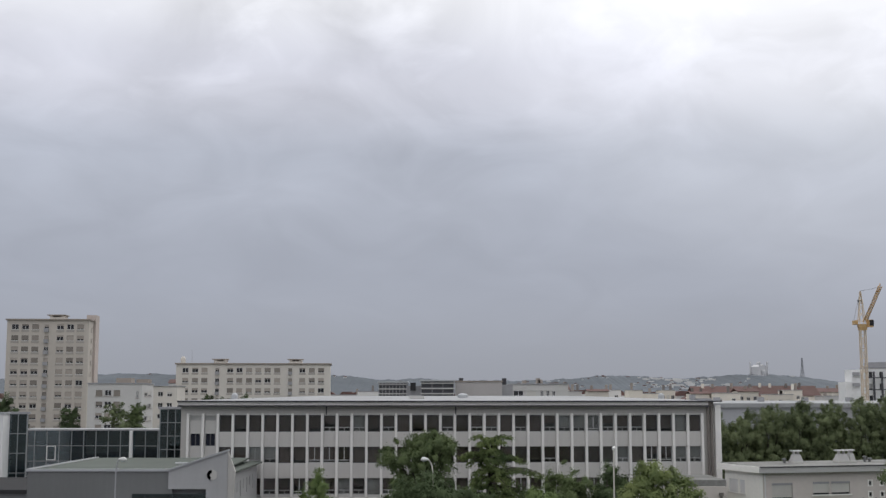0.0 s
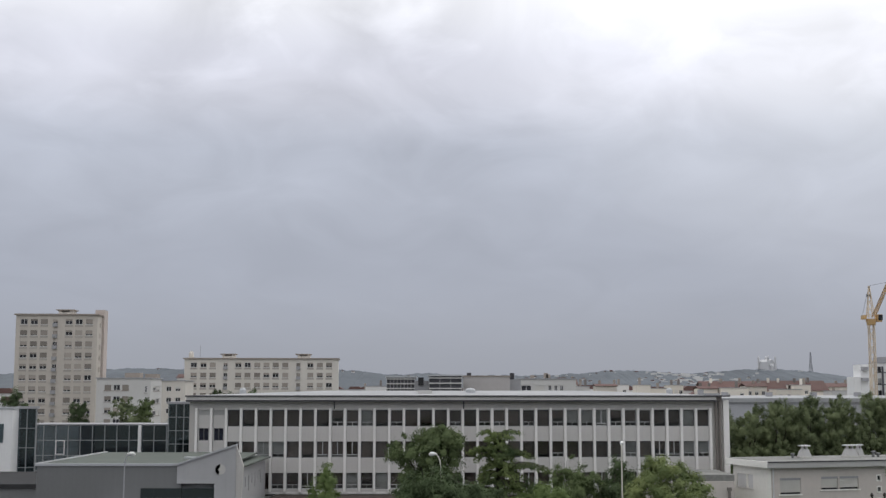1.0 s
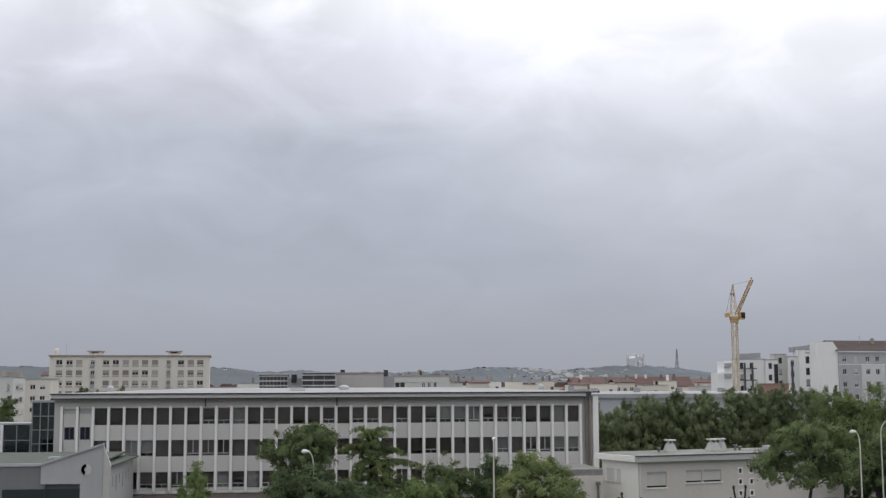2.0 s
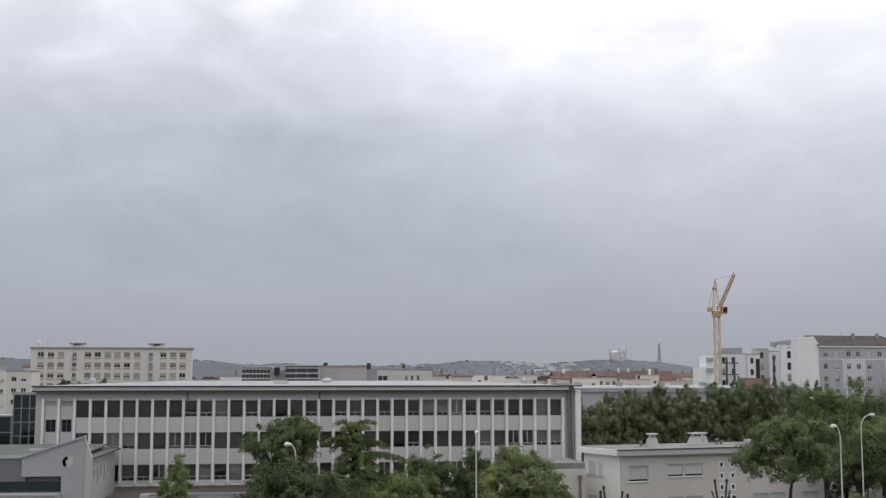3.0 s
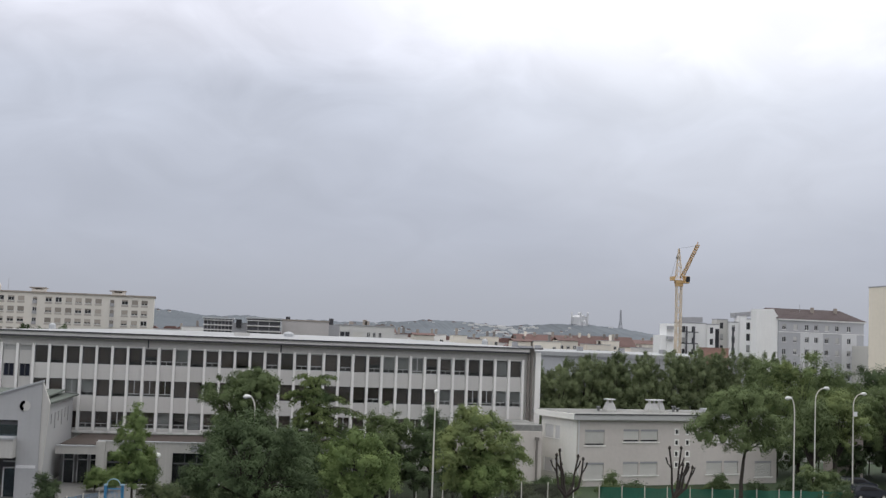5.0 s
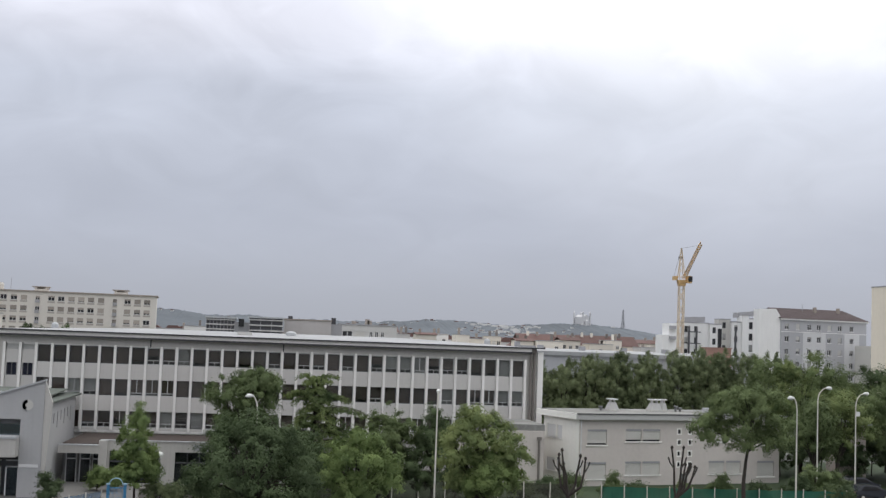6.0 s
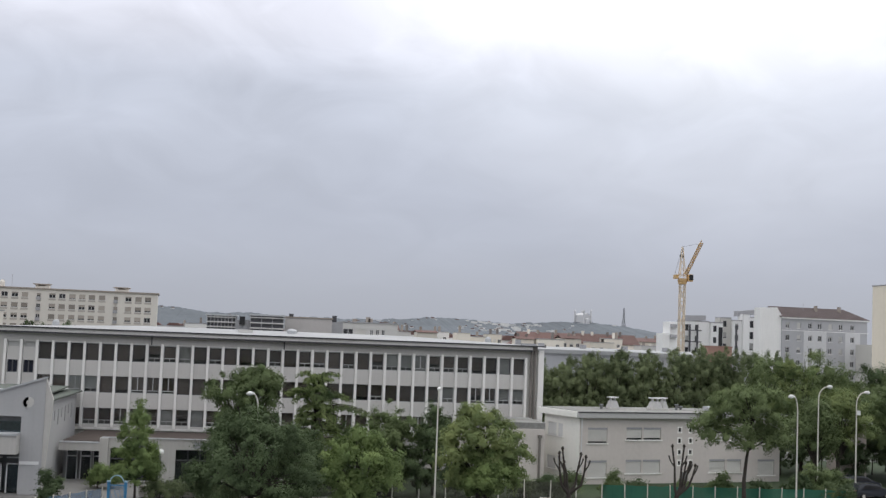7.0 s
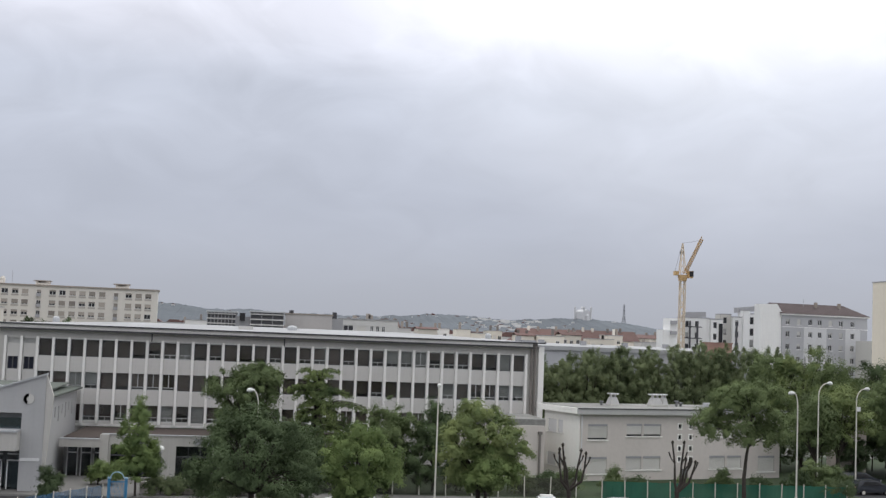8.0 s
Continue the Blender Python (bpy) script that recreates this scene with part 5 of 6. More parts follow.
# ---- tower crane ----
def tower_crane():
    x, y = 99.9, 290.0
    ob = thing("tower_crane", x, y, 2.35, 0, "yellow tower crane with raised lattice jib and cream mast", "crane")
    bm = bmesh.new()
    s = 0.72
    for sx in (-s, s):
        for sy in (-s, s):
            tube(bm, [(sx, sy, -2.83), (sx, sy, 34)], [0.16, 0.16], 5)
    for k in range(-1, 17):
        z0, z1 = 2 * k, 2 * k + 2
        for a, b in (((-s, -s), (s, -s)), ((s, -s), (s, s)), ((s, s), (-s, s)), ((-s, s), (-s, -s))):
            p, q = (a, b) if k % 2 else (b, a)
            tube(bm, [(*p, z0), (*q, z1)], [0.09, 0.09], 4)
            tube(bm, [(*a, z1), (*b, z1)], [0.08, 0.08], 4)
    part("mast", bm, CRANEWHITE, ob, "cream lattice mast")
    part("slewing_ring", boxes((-1.15, 1.15, -1.15, 1.15, 34, 34.9), (-1.0, 1.0, -1.0, 1.0, 33.2, 34)), YELLOW, ob)
    cab = part("cab", boxes((1.2, 2.6, -1.8, 0.0, 34.0, 36.1)), YELLOW, ob)
    part("cab_window", boxes((1.5, 2.7, -1.9, -0.2, 34.4, 36.0)), BLACK, cab, "dark cab glass")
    bm = boxes((-2.3, -1.3, -0.3, 1.8, 34.8, 36.0))
    part("winch", bm, YELLOW, ob)
    bm = bmesh.new()
    apex = Vector((0.1, 1.0, 44.5))
    for sx in (-0.9, 0.9):
        for sy in (-0.6, 1.2):
            tube(bm, [(sx, sy, 35.2), apex + Vector((sx * 0.2, 0, 0))], [0.14, 0.1], 5)
    for k in range(5):
        f = k / 5
        for a, b in (((-0.9, -0.6), (0.9, -0.6)), ((0.9, 1.2), (-0.9, 1.2)), ((-0.9, 1.2), (-0.9, -0.6))):
            pa = Vector((*a, 35.2)).lerp(apex, f)
            pb = Vector((*b, 35.2)).lerp(apex, f + 0.2)
            tube(bm, [pa, pb], [0.07, 0.07], 4)
    part("apex_frame", bm, CRANEWHITE, ob)
    part("apex_sheaves", boxes((-0.7, 0.3, 0.6, 1.3, 41.4, 42.0)), GREYMETAL, ob)
    # jib: triangular lattice from the slewing ring
    bm = bmesh.new()
    root, tip = Vector((0.4, -1.2, 35.6)), Vector((-5.2, -30.0, 43.0))
    d = (tip - root).normalized()
    u = d.cross(Vector((0, 0, 1))).normalized()
    w = u.cross(d)
    ch = [u * 0.55, u * -0.55, w * 1.0]
    for c in ch:
        tube(bm, [root + c, tip + c * 0.8], [0.11, 0.08], 5)
    m = 16
    for k in range(m):
        a, b = root.lerp(tip, k / m), root.lerp(tip, (k + 1) / m)
        for i in range(3):
            tube(bm, [a + ch[i], b + ch[(i + 1) % 3] * 0.95], [0.08, 0.08], 4)
            tube(bm, [a + ch[i], a + ch[(i + 1) % 3]], [0.07, 0.07], 4)
    part("jib", bm, YELLOW, ob, "yellow lattice jib")
    bm = bmesh.new()
    tube(bm, [apex, tip.lerp(root, 0.12) + w], [0.05, 0.05], 4)
    tube(bm, [apex, (-1.6, 2.4, 36.2)], [0.06, 0.06], 4)
    part("stay_cable", bm, FARSTEEL, ob)
    ob.scale = (0.8286, 0.8286, 0.8286)


tower_crane()


# ---- street lamps, fences, gate ----
def street_lamp(x, y, h, reach, turn, label, mat=None):
    mat = mat or GALV
    ob = thing("street_lamp", x, y, 0, turn, label, "street lamp", "street lamps")
    bm = bmesh.new()
    tube(bm, [(0, 0, 0), (0, 0, 1.2), (0, 0, 1.25), (0, 0, h - 1.3)], [0.12, 0.11, 0.075, 0.05], 10)
    part("pole", bm, mat, ob)
    bm = bmesh.new()
    pts = [(reach * (1 - math.cos(a)), 0, h - 1.3 + 1.25 * math.sin(a)) for a in [math.radians(k * 15) for k in range(7)]]
    tube(bm, pts, [0.055, 0.054, 0.053, 0.052, 0.05, 0.05, 0.05], 8)
    part("arm", bm, mat, ob)
    bm = bmesh.new()
    e = Vector(pts[-1])
    s = 1 if reach > 0 else -1
    tube(bm, [e - Vector((s * 0.1, 0, 0)), e + Vector((s * 0.15, 0, 0.02)), e + Vector((s * 0.36, 0, 0)), e + Vector((s * 0.52, 0, -0.05))], [0.06, 0.15, 0.17, 0.05], 10)
    part("lamp_head", bm, LAMPWHITE, ob, "white lamp head")
    bm = bmesh.new()
    tube(bm, [e + Vector((s * 0.08, 0, -0.08)), e + Vector((s * 0.38, 0, -0.12))], [0.08, 0.07], 8)
    part("lens", bm, GLASS, ob)
    return ob


street_lamp(-0.8, 98.0, 8.95, -0.45, 0, "white-headed steel street lamp with a short curved arm")
street_lamp(13.0, 94.0, 9.95, 0.16, 78, "slim steel street lamp with its head facing the street")
street_lamp(45.0, 100.0, 10.1, -0.35, 0, "pale steel street lamp with a curved arm before the house")
street_lamp(52.5, 112.0, 10.72, 0.9, 0, "steel street lamp with a long curved arm by the trees")
lampE = street_lamp(57.9, 115.0, 10.2, 0.85, 0, "steel street lamp with a small sign on its pole")
part("pole_sign", boxes((0.05, 0.42, -0.03, 0.03, 7.9, 8.35)), WHITEFRAME, lampE, "small pale sign plate")
street_lamp(-25.7, 97.0, 9.0, 0.3, 0, "dull steel street lamp with a flat head by the hall", FASCIA)


def globe_lamp(x, y):
    ob = thing("globe_lamp", x, y, 0.1, 0, "short post lamp with a white globe on the forecourt", "lamp")
    bm = bmesh.new()
    tube(bm, [(0, 0, 0), (0, 0, 0.4), (0, 0, 3.0)], [0.1, 0.06, 0.055], 8)
    part("post", bm, GREYMETAL, ob)
    bm = bmesh.new()
    bmesh.ops.create_uvsphere(bm, u_segments=14, v_segments=10, radius=0.28, matrix=Matrix.Translation((0, 0, 3.22)))
    part("globe", bm, LAMPWHITE, ob)


globe_lamp(-8.8, 106.0)


def mesh_fence(name, x0, x1, y, h, step, mat, label, turn=0.0):
    ob = thing(name, x0, y, 0.12 if not turn else 0.03, turn, label, "fence", "fences")
    n = int((x1 - x0) / step)
    post = bpy.data.meshes.new("post")
    bm = bmesh.new()
    tube(bm, [(0, 0, 0), (0, 0, h + 0.12)], [0.045, 0.045], 6)
    bm.to_mesh(post), bm.free()
    rng = random.Random(int(x0) + 50)
    for k in range(n + 1):
        part_of("post", post, GALV, ob, "", pose(k * step, -0.06, 0, rng.uniform(-1, 1), rng.uniform(-1.5, 1.5), 0))
    for k in range(n):
        bm = bmesh.new()
        s = 6
        rows = [[bm.verts.new((k * step + step * i / s, 0.03 * math.sin(i * 1.3 + k) * (j == 0), 0.05 + (h - 0.05) * j - (0.05 * math.sin(math.pi * i / s) * rng.uniform(0.3, 1.5) if j else 0))) for i in range(s + 1)] for j in (0, 1)]
        for i in range(s):
            bm.faces.new((rows[0][i], rows[0][i + 1], rows[1][i + 1], rows[1][i]))
        bmesh.ops.solidify(bm, geom=bm.faces[:], thickness=0.02)
        part("panel", bm, mat, ob)
    return ob


mesh_fence("green_fence", 29.2, 52.0, 104.6, 1.55, 2.06, GREENMESH, "green mesh sports fence with pale posts")
mesh_fence("wire_fence", 1.6, 29.0, 104.7, 1.7, 2.3, DULLMESH, "dull wire fence with pale posts before the shrubs")


def blue_gate(x, y):
    ob = thing("blue_gate", x, y, 0.03, 0, "blue steel gate with an arched top rail", "gate")
    for px in (0, 1.75):
        c = part("post", boxes((px - 0.14, px + 0.14, -0.14, 0.14, 0, 1.9)), BLUE, ob)
        part("cap", boxes((px - 0.18, px + 0.18, -0.18, 0.18, 1.9, 2.0)), PALEBLUE, c)
    bm = bmesh.new()
    for k in range(11):
        xx = 0.22 + k * 0.131
        tube(bm, [(xx, 0, 0.15), (xx, 0, 1.65)], [0.022, 0.022], 5)
    box(bm, 0.16, 1.6, -0.03, 0.03, 0.15, 0.22), box(bm, 0.16, 1.6, -0.03, 0.03, 1.62, 1.7)
    part("leaf", bm, BLUE, ob)
    bm = bmesh.new()
    tube(bm, [(0.1 + 1.4 * (1 - math.cos(a)) / 2, 0, 1.9 + 0.5 * math.sin(a)) for a in [math.radians(18 * k) for k in range(11)]], [0.04] * 11, 6)
    part("arch", bm, PALEBLUE, ob, "pale blue arched rail")
    ob.scale = (0.72, 1, 1)


blue_gate(-11.75, 96.5)
mesh_fence("blue_fence", -17.1, -7.7, 89.3, 1.25, 1.88, BLUEMESH, "blue mesh fence panels leading up to the gate", 60.0)
single("low_wall", boxes((-10.0, 1.5, 101.9, 102.2, 0.1, 1.05)), HOUSEWALL, "low beige garden wall under a hedge", "wall", "structure")


# ---- cars ----
def car(x, y, turn, paint, label, van=False, bar=False):
    ob = thing("parked_car", x, y, 0.03, turn, label, "car", "parked cars")
    L, W = 4.2, 1.72
    top = 1.46
    prof = [(-L / 2, 0.32), (L / 2 - 0.06, 0.30), (L / 2, 0.6), (L / 2 - 0.15, 0.82), (1.15, 0.95), (0.45, top - 0.06), (0.0, top), (-1.0, top), (-1.55, top - 0.08), (-L / 2 + 0.1, 0.98), (-L / 2, 0.7)]
    if van:
        prof = [(-L / 2, 0.32), (L / 2 - 0.06, 0.30), (L / 2, 0.7), (1.5, 1.05), (0.9, 1.75), (0.4, 1.85), (-L / 2 + 0.2, 1.85), (-L / 2, 1.6)]
        top = 1.85
    bm = prism(bmesh.new(), prof, -W / 2, W / 2)
    for v in bm.verts:
        if v.co.z > 1.0:
            v.co.y *= 0.80
    bmesh.ops.bevel(bm, geom=bm.edges[:], offset=0.06, segments=2, affect="EDGES")
    part("body", bm, paint, ob)
    for s in (-1, 1):
        bm = bmesh.new()
        q = [(0.85, 0.98), (0.35, top - 0.12), (-1.0, top - 0.1), (-1.5, 0.98)]
        a = [bm.verts.new((px, s * (W / 2 * (1.0 if pz < 1.0 else 0.82) + 0.012), pz)) for px, pz in q]
        bm.faces.new(a if s < 0 else a[::-1])
        bmesh.ops.solidify(bm, geom=bm.faces[:], thickness=0.01)
        part("side_window", bm, BLACK, ob)
    bm = slab(bmesh.new(), [(1.12, -0.62, 1.0), (0.5, -0.58, top - 0.08), (0.5, 0.58, top - 0.08), (1.12, 0.62, 1.0)], -0.02)
    part("windscreen", bm, BLACK, ob)
    for sx in (-1.3, 1.3):
        for s in (-1, 1):
            bm = bmesh.new()
            tube(bm, [(sx, s * (W / 2 - 0.18), 0.3), (sx, s * (W / 2 + 0.02), 0.3)], [0.3, 0.3], 14)
            wh = part("wheel", bm, RUBBER, ob)
            bm = bmesh.new()
            tube(bm, [(sx, s * (W / 2), 0.3), (sx, s * (W / 2 + 0.03), 0.3)], [0.18, 0.17], 12)
            part("rim", bm, GALV, wh)
    for s in (-0.6, 0.6):
        part("headlight", boxes((L / 2 - 0.12, L / 2 + 0.01, s - 0.16, s + 0.16, 0.6, 0.74)), LAMPWHITE, ob)
        part("tail_light", boxes((-L / 2 - 0.01, -L / 2 + 0.08, s - 0.14, s + 0.14, 0.7, 0.86)), BRICK, ob)
    if bar:
        part("roof_sign", boxes((-0.55, -0.1, -0.5, 0.5, top + 0.02, top + 0.16)), LAMPWHITE, ob)
    return ob


car(22.0, 95.0, 82, CARWHITE, "white parked car with a roof sign", bar=True)
car(33.3, 95.0, 172, CARWHITE, "white parked car beside the kerb")
car(44.4, 95.4, 2, material("silver_car_paint", (0.5, 0.51, 0.52), 0.3, 1, 0.04, 0.0, metal=0.4), "silver parked car by a lamp post")
car(6.6, 95.4, 181, CARWHITE, "white parked car near the hedge")
car(28.5, 94.6, 0, material("grey_car_paint", (0.22, 0.23, 0.25), 0.3, 1, 0.04, 0.0), "grey parked car at the kerb")
car(58.2, 112.6, 8, CARDARK, "dark parked car under the trees")
car(60.6, 119.6, 8, CARDARK, "dark parked car further along under the trees")
# shed roof under the right hand trees
shelter = thing("shelter", 60.6, 124.0, 0, -10, "beige shelter with a pale flat roof edge", "shelter")
part("wall", boxes((0, 2.8, 0, 5, 0, 6.5)), SHAFT, shelter)
part("roof", slab(bmesh.new(), [(-0.5, -0.6, 7.0), (3.3, -0.6, 6.75), (3.3, 5.5, 6.75), (-0.5, 5.5, 7.0)], 0.22), ROOFMETAL, shelter, "pale flat roof edge")


# ---- trees and shrubs ----
def dome(r, h0, h1, seed):
    """A close rounded crown: one broad body with small boughs all over it."""
    k = random.Random(seed)
    out = [(0, 0, h0 + (h1 - h0) * 0.42, r * 0.93, r * 0.93, (h1 - h0) * 0.52)]
    for i in range(26):
        up = k.uniform(-0.25, 0.97)
        a, ring = i * 2.4, math.sqrt(1 - up * up)
        s = r * k.uniform(0.14, 0.26)
        out.append((math.cos(a) * ring * r * 0.92, math.sin(a) * ring * r * 0.92, h0 + (h1 - h0) * (0.42 + 0.5 * up), s, s, s * 0.8))
    return out


tree("round_tree", -0.9, 88.0, 8.0, dome(4.1, 0.3, 7.9, 1), 0.27, 30000, LEAF_DARK, 1, "broad dark green round tree reaching the ground", 0.25, clump=0.6)
tree("tall_tree", -1.8, 108.0, 11.0, blobs_round(7.2, 3.0, 11.0, 2, 9), 0.32, 17000, LEAF_MID, 2, "tall green broadleaf tree in front of the windows", 0.25, clump=0.55)
tree("tall_tree", 2.6, 104.0, 7.0, blobs_round(5.5, 0.8, 5.6, 22, 7), 0.32, 9000, LEAF_DARK, 22, "dark broadleaf tree below the cedar", 0.2, clump=0.55)
tree("bushy_tree", 6.75, 90.0, 7.1, [(0.1, 0, 6.4, 1.2, 1.2, 0.6), (-1.2, 0.2, 5.7, 1.1, 1.1, 0.6), (1.3, 0, 5.8, 1.1, 1.1, 0.55), (-2.0, 0, 4.6, 1.0, 1.0, 0.6), (2.1, 0.2, 4.7, 1.0, 1.0, 0.6), (0, -0.8, 4.9, 1.5, 1.2, 0.7), (-2.3, -0.2, 3.4, 0.9, 0.9, 0.6), (2.4, -0.2, 3.5, 0.8, 0.9, 0.6), (-0.8, -0.6, 3.4, 1.3, 1.1, 0.8), (1.0, -0.6, 3.3, 1.3, 1.1, 0.8), (0, 0, 1.9, 1.8, 1.4, 0.9)], 0.30, 14000, LEAF_BRIGHT, 4, "fresh green bushy tree behind the fence", 0.18, clump=0.55, droop=0.3)
tree("bushy_tree", 10.6, 106.0, 8.0, blobs_round(5.2, 0.8, 7.6, 5, 8), 0.30, 11000, LEAF_MID, 5, "mid green tree with loose top beside the lamp post", 0.18)
tree("slim_tree", 10.0, 107.5, 9.0, [(0, 0, 6.8, 0.7, 0.7, 2.1), (0.6, 0, 5.5, 1.1, 1, 1.6), (-0.5, 0, 5.0, 1.0, 1, 1.5)], 0.24, 1900, LEAF_MID, 51, "thin open-crowned young tree", 0.1, clump=0.35)
tree("bushy_tree", 14.6, 107.0, 8.2, blobs_round(3.8, 0.6, 8.1, 6, 7), 0.28, 9000, LEAF_DARK, 6, "narrow dark green tree behind the lamp post", 0.15)
tree("yellowing_tree", 16.7, 96.0, 8.8, [(-0.3, 0, 7.9, 1.3, 1.3, 0.75), (1.1, 0.4, 7.3, 1.2, 1.2, 0.7), (-1.6, 0, 6.9, 1.2, 1.3, 0.7), (2.2, -0.3, 6.3, 1.1, 1.2, 0.6), (-2.5, 0.2, 5.8, 1.1, 1.2, 0.6), (0.3, -0.9, 6.0, 1.7, 1.3, 0.8), (3.0, 0, 5.2, 0.95, 1.0, 0.5), (-2.2, -0.4, 4.6, 1.3, 1.2, 0.7), (1.7, -0.5, 4.5, 1.4, 1.2, 0.7), (-0.3, 0.4, 4.4, 1.5, 1.4, 0.9), (-1.2, 0, 3.0, 1.5, 1.3, 0.8), (1.2, 0, 2.9, 1.6, 1.3, 0.8), (2.6, 0.2, 3.6, 0.9, 0.9, 0.6)], 0.36, 13000, LEAF_YELLOW, 7, "green tree turning yellow at the top", 0.2, clump=0.6)
tree("yellowing_tree", 17.2, 95.5, 6.0, blobs_round(4.6, 0.6, 6.0, 71, 7), 0.34, 9000, LEAF_BRIGHT, 71, "lower green growth beside the yellowing tree", 0.15, clump=0.55)
tree("young_tree", -10.1, 100.0, 8.2, [(0, 0, 7.4, 0.36, 0.36, 0.7), (0.1, 0, 6.4, 0.75, 0.7, 0.7), (-0.25, 0, 5.5, 1.05, 0.95, 0.7), (0.3, 0, 4.6, 1.3, 1.1, 0.7), (-0.2, 0, 3.7, 1.5, 1.3, 0.75), (0.3, 0, 2.8, 1.55, 1.3, 0.75), (-0.2, 0, 2.0, 1.45, 1.2, 0.7), (0.9, 0, 3.6, 0.8, 0.7, 0.4), (-1.0, 0, 2.7, 0.8, 0.7, 0.4)], 0.28, 9500, LEAF_BRIGHT, 8, "young pale green conical tree on the forecourt", 0.09, clump=0.42)


def cedar(x, y, h):
    """Conifer with two leaders and long arching boughs that droop at the tips."""
    ob = thing("cedar", x, y, 0, 0, "dark cedar with arching tiered boughs and pale tips", "tree")
    rng = random.Random(9)
    bm = bmesh.new()
    tube(bm, [(0, 0, 0), (0.1, 0, h * 0.5), (-0.1, 0, h * 0.9)], [0.28, 0.17, 0.05], 9)
    tube(bm, [(0.1, 0, h * 0.6), (0.9, 0.2, h * 0.78), (1.2, 0.2, h * 0.92)], [0.12, 0.08, 0.03], 7)
    blobs = []

    def bough(root, a, r, rise, drop):
        pts = []
        for f in (0, 0.2, 0.4, 0.6, 0.8, 1.0):
            z = rise * math.sin(min(1, f * 1.7) * math.pi / 2) - drop * f * f
            pts.append(root + Vector((math.cos(a) * r * f, math.sin(a) * r * f, z)))
        tube(bm, pts, [0.07, 0.06, 0.05, 0.04, 0.025, 0.01], 5)
        for i in range(12):
            f = 0.22 + 0.78 * i / 11
            k = min(4, int(f * 5))
            q = pts[k].lerp(pts[k + 1], f * 5 - k)
            s = 0.52 * (1.25 - 0.6 * f)
            blobs.append((q.x, q.y, q.z - 0.06, s, s, 0.10))
    for k, reach in enumerate((1.5, 2.1, 2.6, 3.1, 3.5, 3.9, 4.3, 4.5)):
        z = h - 1.7 - 0.85 * k
        n = 5 + min(k, 3)
        for j in range(n):
            a = 2.4 * k + j * 2 * math.pi / n + rng.uniform(-0.3, 0.3)
            r = reach * rng.uniform(0.6, 1.1)
            bough(Vector((0.1, 0, z + rng.uniform(-0.12, 0.12))), a, r, 0.1 + 0.16 * r, 0.3 + 0.26 * r)
    for a, r, up, dz in ((3.0, 1.5, 2.1, 2.2), (3.6, 1.1, 1.5, 2.2), (0.1, 2.1, 2.2, 2.3), (-0.5, 1.5, 1.7, 2.2), (0.7, 1.3, 1.9, 2.2), (4.4, 0.8, 1.8, 2.1)):  # plumes
        bough(Vector((0.0, 0, h - dz)), a, r, up, 0.45)
    for da, dz in ((0, 0), (0.13, 0.1), (-0.14, -0.12)):
        bough(Vector((0.1, -0.4, 6.8 + dz)), -0.12 + da, 5.0, 0.9, 1.0)
        bough(Vector((0.1, -0.4, 5.4 + dz)), -0.3 + da, 4.2, 0.6, 1.2)
        bough(Vector((0.1, -0.4, 7.9 + dz)), 0.25 + da, 3.0, 0.9, 0.7)
        bough(Vector((0.1, -0.4, 8.2 + dz)), 2.9 + da, 2.6, 0.9, 0.7)
    part("trunk", bm, BARK, ob)
    part_of("crown", crown_mesh("crown", blobs, 0.23, 30000, 9, 0.15, 0.7, 0.22), NEEDLE, ob)


cedar(4.2, 112.0, 10.7)

# the pruned row behind the house
rng = random.Random(31)
def upright_crown(w, h, seed):
    """Flame-shaped crown: a spindle clothed in steep feathery plumes."""
    r = random.Random(seed)
    lean = 0.10 + r.uniform(-0.04, 0.05)
    out = []
    for f, wide, tall in ((0.36, 0.40, 0.26), (0.58, 0.42, 0.26), (0.77, 0.35, 0.17)):
        out.append((lean * h * (f - 0.4), 0, h * f, w * wide, w * wide, h * tall))
    for i in range(6):
        a, f = 2.4 * i + r.uniform(-0.3, 0.3), 0.34 + 0.40 * ((i * 0.618) % 1)
        s = w * r.uniform(0.16, 0.22)
        d = w * 0.36 * (1.15 - 0.5 * f)
        out.append((lean * h * (f - 0.4) + math.cos(a) * d, math.sin(a) * d, h * f, s, s, h * r.uniform(0.12, 0.16)))
    return out


for k in range(10):
    x = 32.2 + k * 3.55 + rng.uniform(-0.35, 0.35)
    h = 12.5 + 1.9 * min(1, k / 5) + rng.uniform(-0.5, 0.5)
    tree("row_tree", x, 149 + rng.uniform(-1.2, 1.2), h, upright_crown(4.9, h, 40 + k), 0.30, 18000, LEAF_ROW, 40 + k, "dense upright green tree in a pruned row behind the house", 0.2, clump=0.40, group="tree row", tall=1.0, flat=0.3, sweep=0.9)
for k in range(9):
    x = 34.1 + k * 3.6
    h = 12.6 + 1.7 * min(1, k / 5) + rng.uniform(-0.4, 0.4)
    tree("row_tree", x, 155.5, h, upright_crown(5.6, h, 140 + k), 0.40, 10000, LEAF_ROW, 140 + k, "dense upright green tree at the back of the pruned row", 0.2, clump=0.5, group="tree row", tall=1.0, flat=0.3, sweep=0.9)
